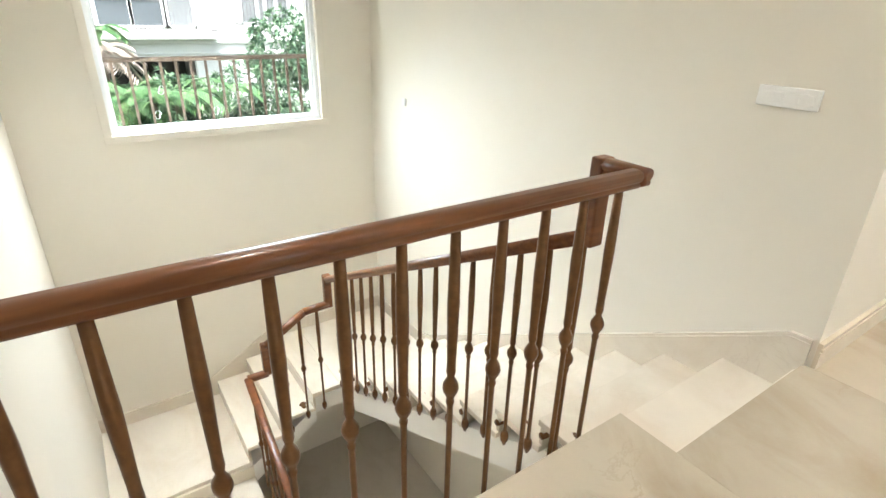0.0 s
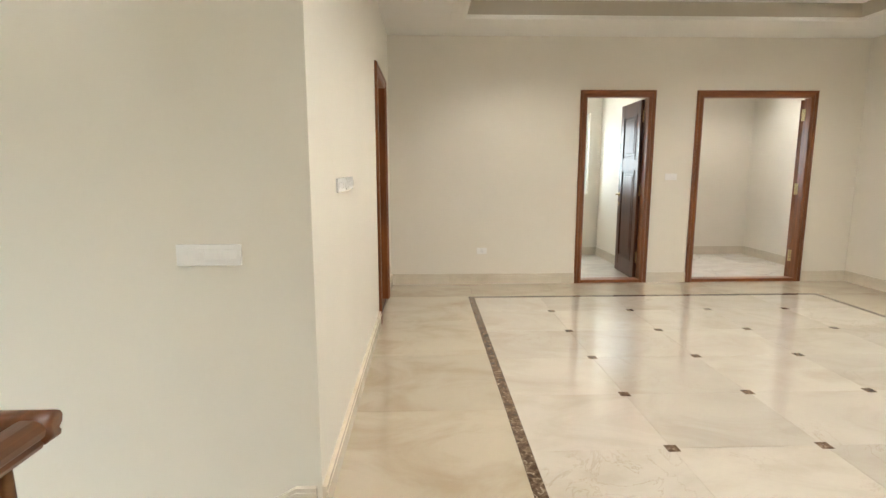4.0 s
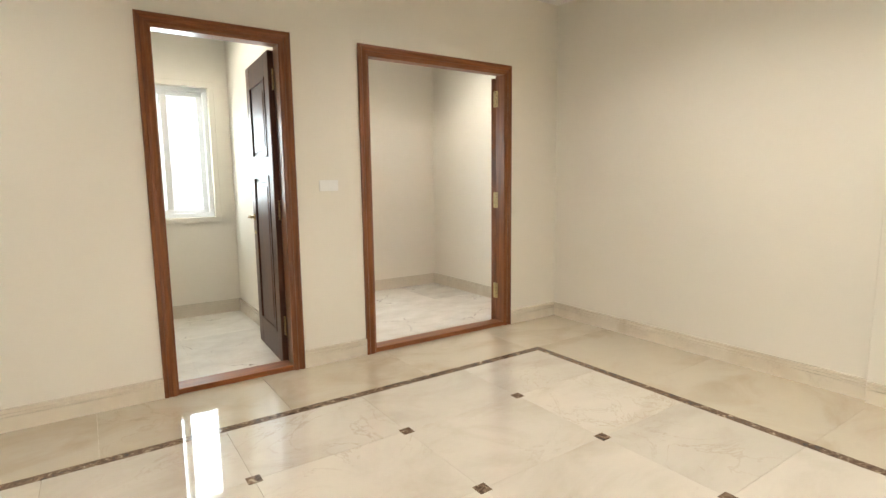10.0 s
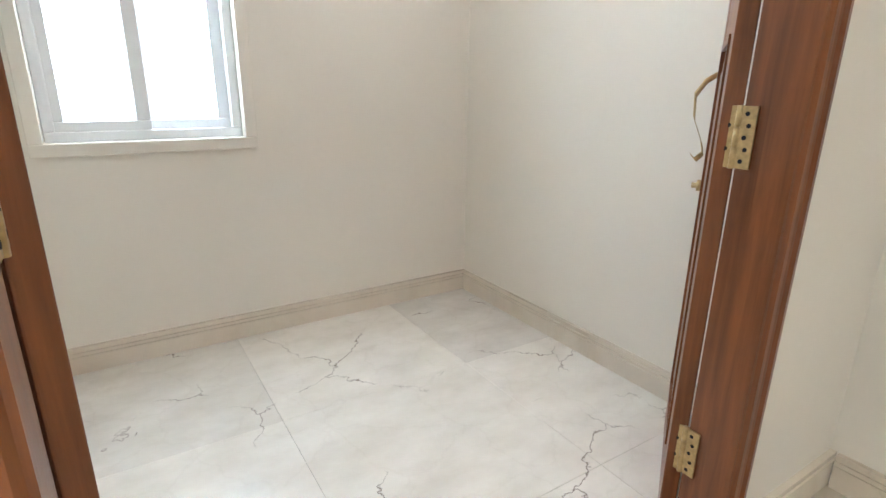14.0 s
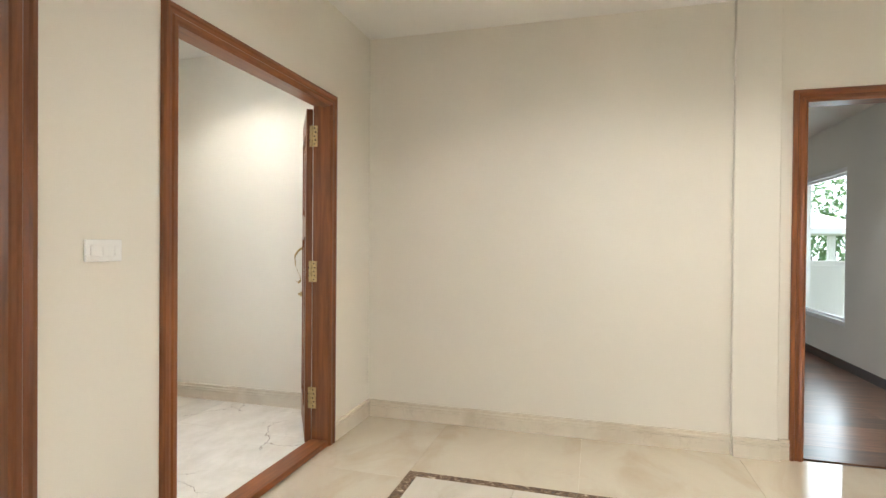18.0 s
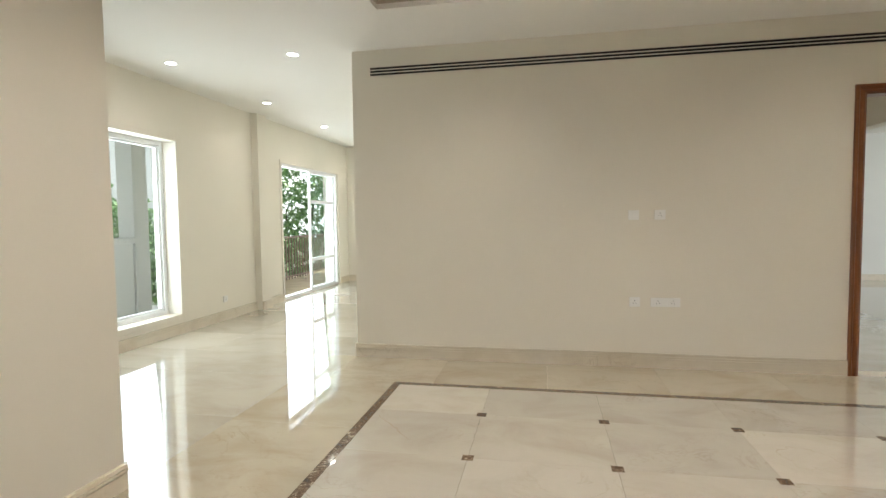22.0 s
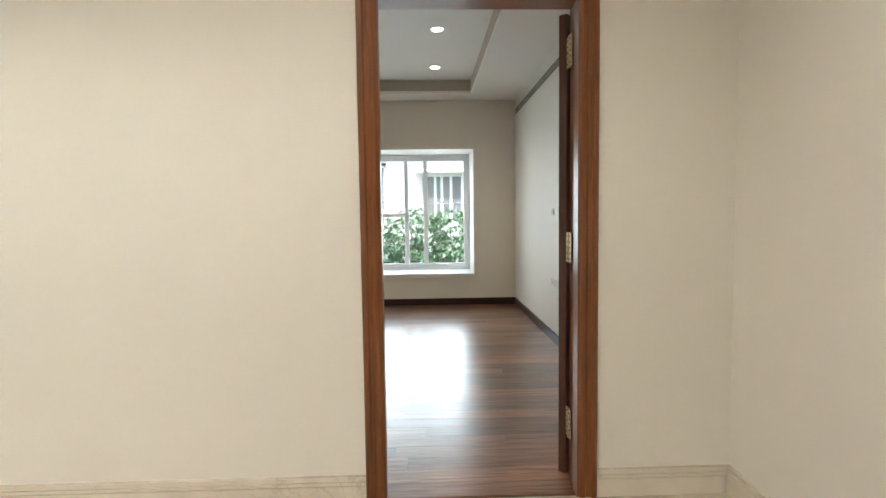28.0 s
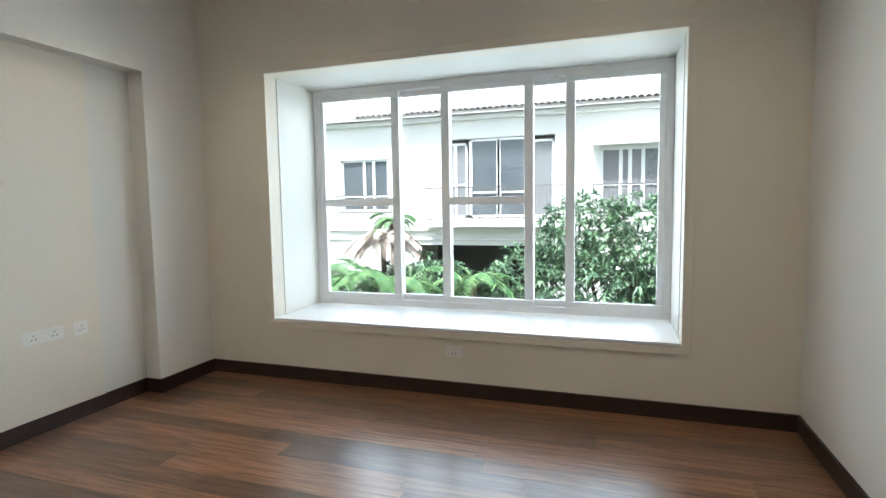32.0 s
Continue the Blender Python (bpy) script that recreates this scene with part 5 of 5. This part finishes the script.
def house_window(y0, y1, z0, z1, bars, transom=None, mat=DARK_GLASS, name="window"):
    fr = bmesh.new()
    x0, x1 = FX - 0.14, FX - 0.06
    for q in ((y0, y1, z0, z0 + 0.07), (y0, y1, z1 - 0.07, z1), (y0, y0 + 0.07, z0, z1), (y1 - 0.07, y1, z0, z1)):
        add_box(fr, x0, x1, q[0], q[1], q[2], q[3])
    for y in bars:
        add_box(fr, x0 + 0.002, x1 - 0.002, y - 0.05, y + 0.05, z0 + 0.07, z1 - 0.07)
    for z in (transom or ()):
        add_box(fr, x0 + 0.004, x1 - 0.004, y0 + 0.07, y1 - 0.07, z - 0.03, z + 0.03)
    w = part(name, fr, UPVC, house, "white framed window")
    part("pane", box(FX - 0.11, FX - 0.10, y0 + 0.05, y1 - 0.05, z0 + 0.05, z1 - 0.05), mat, w)
    return w


def house_rail(y0, y1, z0, z1, x):
    r = bmesh.new()
    add_box(r, x - 0.02, x + 0.02, y0, y1, z1 - 0.035, z1)
    add_box(r, x - 0.02, x + 0.02, y0, y1, z0, z0 + 0.03)
    n = int((y1 - y0) / 0.11)
    for i in range(n + 1):
        y = y0 + (y1 - y0) * i / n
        add_box(r, x - 0.008, x + 0.008, y - 0.008, y + 0.008, z0, z1)
    for y in (y0, y1):
        add_box(r, FX, x, y - 0.015, y + 0.015, z1 - 0.035, z1)
        add_box(r, FX, x, y - 0.015, y + 0.015, z0, z0 + 0.03)
    return part("balcony_rail", r, RAIL_IRON, house, "slim iron balcony rail")


house_window(-6.3, -5.5, 0.78, 3.1, (-5.9,), (1.8,), CURTAIN)
house_window(-5.45, -3.65, 0.78, 3.2, (-4.53, -4.5, -5.4), (1.55,))
house_window(-3.6, -2.82, 0.78, 3.1, (), (), CURTAIN)
house_window(-9.95, -8.2, 1.0, 2.72, (-9.1, -8.75), (1.5,))
house_window(-1.5, 0.1, 0.9, 2.75, (-0.95, -0.7, -0.35), (1.7,), CURTAIN)
house_window(-14.5, -12.3, 1.0, 2.72, (-13.4,), (1.5,), CURTAIN)
house_rail(-6.75, -2.41, 0.72, 1.72, FX + 0.55)
house_rail(-10.1, -8.0, 0.95, 1.55, FX + 0.25)
house_rail(-1.7, 0.3, 0.9, 1.72, FX + 0.25)
part("balcony_floor", box(FX, FX + 0.6, -6.8, -2.36, 0.5, 0.7, 0.01), FACADE, house)
part("awning", loft([[(FX, y, 3.0), (FX + 0.4, y, 2.84), (FX + 0.4, y, 2.80), (FX, y, 2.94)] for y in (-1.75, 0.35)]), FACADE, house, "small sunshade over a window")
# near-black board inside the car port; its colour replaces the shade there
part("garage_recess", box(FX - 2.15, FX - 2.0, -7.2, -3.0, GZ, -0.1), HOLE_SHADE, house, "black board for the shade in the open car port")

# ---------------------------------------------------------------- plants
BARK = plain("grey_bark", (0.16, 0.12, 0.09), 0.9, 0.0, 0.4, 12.0)


def foliage(name, a, b, rough=0.45):
    m, n, l, bs = material(name, rough)
    geo = n.new("ShaderNodeNewGeometry")
    r = ramp(n, (0.1, a), (0.9, b))
    l.new(geo.outputs["Random Per Island"], r.inputs[0])
    l.new(r.outputs[0], bs.inputs["Base Color"])
    bs.inputs["Transmission Weight"].default_value = 0.0
    return m


MANGO = foliage("mango_leaves", (0.05, 0.12, 0.07), (0.22, 0.35, 0.2))
FERN = foliage("palm_fronds", (0.05, 0.14, 0.05), (0.18, 0.31, 0.12))
PINK = foliage("dry_pinkish_fronds", (0.4, 0.32, 0.28), (0.58, 0.48, 0.43))
BROAD = foliage("broad_tree_leaves", (0.08, 0.19, 0.06), (0.26, 0.42, 0.16))


def leaf_strip(verts, faces, base, d, length, width, droop, rnd):
    """One bent lance-shaped leaf."""
    d = d.normalized()
    side = d.cross(Vector((0, 0, 1)))
    side = side.normalized() if side.length > 1e-3 else Vector((1, 0, 0))
    i = len(verts)
    p1 = base + d * length * 0.45 + Vector((0, 0, -droop * 0.12)) * length
    p2 = base + d * length + Vector((0, 0, -droop)) * length
    verts += [tuple(base), tuple(p1 + side * width), tuple(p2), tuple(p1 - side * width)]
    faces.append((i, i + 1, i + 2, i + 3))


def crown(name, blobs, rosettes, leaf, width, seed, mat, parent, per=9, droop=0.5):
    """Rosettes of leaves over the skins of overlapping uneven clumps."""
    rnd = random.Random(seed)
    verts, faces = [], []
    total = sum(b[3] ** 2 for b in blobs)
    for cx, cy, cz, r in blobs:
        for _ in range(int(rosettes * r * r / total)):
            v = Vector((rnd.gauss(0, 1), rnd.gauss(0, 1), rnd.gauss(0, 1))).normalized()
            if v.z < -0.75:
                continue
            p = Vector((cx, cy, cz)) + v * r * rnd.uniform(0.72, 1.06)
            for k in range(per):
                d = (v * 0.7 + Vector((rnd.gauss(0, 1), rnd.gauss(0, 1), rnd.gauss(0, 0.7) + 0.15)) * 0.75)
                leaf_strip(verts, faces, p, d, leaf * rnd.uniform(0.6, 1.15), width * rnd.uniform(0.8, 1.2), droop * rnd.uniform(0.3, 1.2), rnd)
    me = bpy.data.meshes.new(name)
    me.from_pydata(verts, [], faces)
    me.materials.append(mat)
    ob = part(name, me, mat, parent)
    tagged(ob, "many small pointed green leaves", kind="stuff")
    return ob


def limb(p, q, r0, r1):
    p, q = Vector(p), Vector(q)
    d = (q - p).normalized()
    s = d.orthogonal().normalized()
    t = d.cross(s)
    mid = (p + q) / 2 + s * 0.06
    return loft([[tuple(c + (s * math.cos(a) + t * math.sin(a)) * r) for a in np.linspace(0, 2 * math.pi, 8, endpoint=False)] for c, r in ((p, r0), (mid, (r0 + r1) / 2), (q, r1))])


def tree(name, x, y, blobs, label, rosettes, leaf, width, seed, mat, per=9, z0=None):
    z0 = GZ if z0 is None else z0
    ob = thing(name, label, "tree", pose(0, 0, 0))
    fork = (x, y, z0 + 0.45 * (min(b[2] for b in blobs) - z0) + 0.3)
    part("trunk", limb((x, y, z0 - 0.05), fork, 0.16, 0.11), BARK, ob, "", True)
    for cx, cy, cz, r in blobs:
        part("branch", limb(fork, (cx, cy, cz), 0.07, 0.02), BARK, ob, "", True)
    crown("crown", blobs, rosettes, leaf, width, seed, mat, ob, per)
    return ob


tree("mango_tree", -13.2, -1.2, [(-13.2, -1.7, 0.4, 0.95), (-13.0, -0.6, 0.2, 1.1), (-12.9, -1.5, -0.9, 1.3), (-12.8, -2.7, -0.7, 1.05), (-13.0, 0.4, -0.4, 1.2), (-12.6, -0.2, -1.6, 1.3),
                                 (-12.6, -3.1, -1.6, 1.0), (-13.1, 1.4, -0.6, 1.1)], "bushy green mango tree in the garden", 3600, 0.2, 0.028, 11, MANGO)
tree("garden_shrub", -12.0, -5.6, [(-12.0, -5.4, -0.8, 0.75), (-12.0, -6.5, -1.0, 0.8), (-12.2, -4.6, -0.7, 0.8), (-12.0, -7.6, -1.2, 0.8), (-11.8, -5.0, -1.8, 0.8), (-11.8, -6.4, -2.0, 0.9)], "low leafy green shrub in the garden", 1500, 0.2, 0.032, 12, MANGO)


def palm(name, x, y, z, fronds, length, seed, mat, label):
    """Arching feather fronds, each a rib with paired leaflets."""
    rnd = random.Random(seed)
    ob = thing(name, label, "palm", pose(0, 0, 0))
    part("trunk", limb((x, y, GZ - 0.05), (x, y, z), 0.09, 0.06), BARK, ob, "", True)
    for k in range(fronds):
        a = 2 * math.pi * k / fronds + rnd.uniform(-0.3, 0.3)
        lift = rnd.uniform(0.35, 1.0)
        verts, faces = [], []
        ln = length * rnd.uniform(0.8, 1.1)
        pt = lambda t: Vector((x, y, z)) + Vector((math.cos(a), math.sin(a), 0)) * ln * t * 0.85 + Vector((0, 0, 1)) * ln * (lift * t - 0.85 * t * t)
        side = Vector((-math.sin(a), math.cos(a), 0))
        for i in range(2, 22):
            t = i / 22
            p = pt(t)
            along = (pt(t + 0.03) - p).normalized()
            for s in (-1, 1):
                leaf_strip(verts, faces, p, along * 0.6 + side * s, ln * 0.3 * (1.05 - 0.75 * abs(t - 0.35)), 0.02, 0.35, rnd)
        me = bpy.data.meshes.new("frond")
        me.from_pydata(verts, [], faces)
        me.materials.append(mat)
        part("frond", me, mat, ob)
    return ob


for k, (x, y, z) in enumerate(((-10.6, -7.0, -0.3), (-10.4, -5.7, -0.15), (-10.8, -4.75, -0.25), (-11.2, -8.1, -0.4), (-11.7, -3.7, -0.35), (-10.7, -6.4, -0.1), (-10.5, -5.2, -0.3), (-10.9, -7.6, -0.3))):
    palm("garden_palm", x, y, z, 11, 1.15, 30 + k, FERN, "low green feather palm in the garden")
palm("dry_palm", -12.2, -5.85, 0.45, 22, 0.95, 40, PINK, "sparse pinkish dry palm in the garden")
palm("garden_palm", -12.5, -5.75, 0.85, 13, 0.7, 41, FERN, "tall slender green feather palm in the garden")

# brown balustrade outside the stair window
def scroll_rail(name, m, length, label, h=0.78, posts=0.13):
    """Square posts under a flat rail, with iron scrolls between some of them."""
    ob = thing(name, label, "railing", m)
    part("top_rail", box(0, length, -0.03, 0.03, h - 0.04, h, 0.006), BALC, ob)
    part("bottom_rail", box(0, length, -0.02, 0.02, 0.06, 0.09, 0.004), BALC, ob)
    n = int(length / posts)
    pm = mesh_of(box(-0.011, 0.011, -0.011, 0.011, 0.0, h - 0.04), "post", BALC)
    for i in range(n + 1):
        part("post", pm, BALC, ob, m=pose(0.02 + i * (length - 0.04) / n, 0, 0))
    pts = []
    for s, zc in ((1, 0.5), (-1, 0.3)):
        pts.append([(s * (0.05 - 0.035 * math.cos(t)) * (1 - t / 9), zc + s * 0.06 * math.sin(t) * (1 - t / 9)) for t in np.linspace(0, 6.5, 16)])
    sm = bmesh.new()
    for run in pts:
        rg = [[(u + 0.006 * math.cos(q), 0.006 * math.sin(q), w) for q in np.linspace(0, 2 * math.pi, 5, endpoint=False)] for u, w in run]
        vs = [[sm.verts.new(p) for p in r] for r in rg]
        for c, d in zip(vs, vs[1:]):
            for i in range(5):
                sm.faces.new((c[i], c[(i + 1) % 5], d[(i + 1) % 5], d[i]))
    scroll = mesh_of(sm, "scroll", UPVC, True)
    for i in range(1, n, 4):
        part("scroll", scroll, UPVC, ob, m=pose(0.02 + (i + 0.5) * (length - 0.04) / n, 0, 0.0))
    return ob


solid("stair_ledge", box(-5.15, SX - 0.25, -7.6, -4.08, -0.1, 0.10), FACADE, "narrow white ledge outside the stair window")
scroll_rail("ledge_railing", pose(-5.0, -7.5, 0.10, 0, 0, 90), 3.40, "weathered brown railing with pale scrolls outside the stair window", 0.80)
solid("balcony_slab", box(XL + 0.3, 9.3, -16.0, -9.4, -0.2, -0.03), BATH_FLOOR, "pale balcony floor outside the lounge")
scroll_rail("balcony_railing", pose(9.0, -15.9, -0.03, 0, 0, 90), 6.4, "weathered brown balcony railing with pale scrolls", 0.96)
solid("bedroom_balcony_slab", box(AX + 0.3, AX + 2.0, -3.4, 1.6, -0.2, -0.03), BATH_FLOOR, "pale balcony floor outside the bedroom")
scroll_rail("bedroom_balcony_railing", pose(AX + 1.85, -3.4, -0.03, 0, 0, 90), 5.0, "weathered brown balcony railing with pale scrolls", 0.96)
solid("terrace_slab", box(XL + 0.3, 11.15, -9.35, AS - 0.16, -0.2, -0.03), FACADE, "white terrace floor outside the lounge window")
pier = thing("terrace_pier", "tall white plastered terrace pier", "pier", pose(8.72, -8.175, -0.03))
part("shaft", box(-0.12, 0.12, -0.125, 0.125, 0, 3.4, 0.008), FACADE, pier)
part("plinth", box(-0.14, 0.14, -0.145, 0.145, 0, 0.12, 0.006), FACADE, pier)
for px0, px1, py0, py1 in ((8.62, 8.8, -8.03, -7.56), (10.98, 11.13, -5.22, AS - 0.17)):
    wall = thing("terrace_parapet", "low white plastered terrace parapet with a flat cap", "parapet", pose(0, 0, -0.03))
    part("wall", box(px0, px1, py0, py1, 0, 1.03), FACADE, wall)
    part("cap", box(px0 - 0.04, px1 + 0.04, py0 - 0.02, py1, 1.03, 1.1, 0.008), FACADE, wall)
pav = thing("garden_pavilion", "small white garden pavilion with a pale hipped roof", "pavilion", pose(22.5, -8.6, GZ))
for dx in (-1.2, 1.2):
    for dy in (-1.2, 1.2):
        part("post", box(dx - 0.1, dx + 0.1, dy - 0.1, dy + 0.1, 0, 5.3), FACADE, pav)
part("eaves", box(-1.5, 1.5, -1.5, 1.5, 5.3, 5.5, 0.02), FACADE, pav)
hip = bmesh.new()
bmesh.ops.create_cone(hip, cap_ends=True, segments=4, radius1=2.05, radius2=0.1, depth=0.6, matrix=pose(0, 0, 5.8, 0, 0, 45))
part("roof", hip, FACADE, pav, "pale hipped roof")
tower = thing("apartment_tower", "tall white apartment building with blue-glass balconies", "building", pose(52, -48, GZ))
part("wall", box(-6, 6, -9, 9, 0, 24), FACADE, tower)
for k in range(8):
    part("balcony", box(-7.2, -6, -8, 8, 1.0 + k * 2.9, 1.25 + k * 2.9), FACADE, tower)
    for q in range(5):
        part("window", box(-6.06, -6, -7.6 + q * 3.2, -5.4 + q * 3.2, 1.7 + k * 2.9, 3.5 + k * 2.9), DARK_GLASS, tower)
tree("garden_tree", 12.5, -20.0, [(12.5, -19.5, 1.6, 1.9), (11.2, -20.2, 0.6, 1.8), (13.6, -21.0, 2.4, 2.0), (12.0, -21.5, 3.4, 1.8), (13.5, -18.6, -0.3, 1.7), (11.5, -18.6, -0.9, 1.6), (15.0, -22, 1.0, 2.2), (10.6, -22, 2.4, 1.8)], "broad leafy green tree beyond the balcony", 2200, 0.24, 0.05, 21, BROAD, 8)
tree("garden_tree", 17.5, -16.5, [(17.5, -16.5, 0.0, 1.8), (18.0, -18.5, 0.6, 1.9), (17.5, -14.5, -0.4, 1.7), (16.5, -19.5, -0.5, 1.8)], "broad leafy green tree beyond the terrace", 900, 0.24, 0.05, 22, BROAD, 8)
tree("garden_tree", 15.6, -15.6, [(15.6, -15.6, 0.3, 1.4), (15.2, -14.8, -0.6, 1.3), (16.2, -16.6, 0.5, 1.4)], "rounded green tree beyond the terrace parapet", 800, 0.22, 0.045, 26, BROAD, 8)
tree("garden_tree", 28.5, -11.8, [(28.5, -11.8, 2.6, 1.7), (28.5, -13.2, 1.8, 1.6), (28.5, -10.4, 2.0, 1.7), (28.3, -12.0, 0.6, 1.8)], "leafy green tree behind the garden pavilion", 800, 0.28, 0.06, 27, BROAD, 8)
tree("garden_tree", 18.5, 0.0, [(18.5, 0.0, -0.4, 1.6), (18.6, -2.0, 0.0, 1.7), (18.5, 1.8, -0.5, 1.5)], "broad leafy green tree beyond the bedroom balcony", 900, 0.24, 0.05, 23, BROAD, 8)
for x, y, w, h in ((38, -40, 16, 12),):
    hs = thing("distant_house", "pale distant house among trees", "house", pose(x, y, GZ))
    part("wall", box(0, 8, -w / 2, w / 2, 0, h), FACADE, hs)
    part("roof", box(-0.4, 8.4, -w / 2 - 0.4, w / 2 + 0.4, h, h + 0.35), TILE_ROOF, hs)
    for i in range(3):
        for k in range(2):
            part("window", box(-0.04, 0, -w / 2 + 1.0 + i * w / 3, -w / 2 + 2.2 + i * w / 3, 4.2 + k * 2.6 - 0.8, 5.4 + k * 2.6 - 0.8), DARK_GLASS, hs)
solid("neighbour_wall", box(-2, 9, 6.2, 6.5, GZ, 6), FACADE, "white neighbouring wall close to the store windows", "wall")
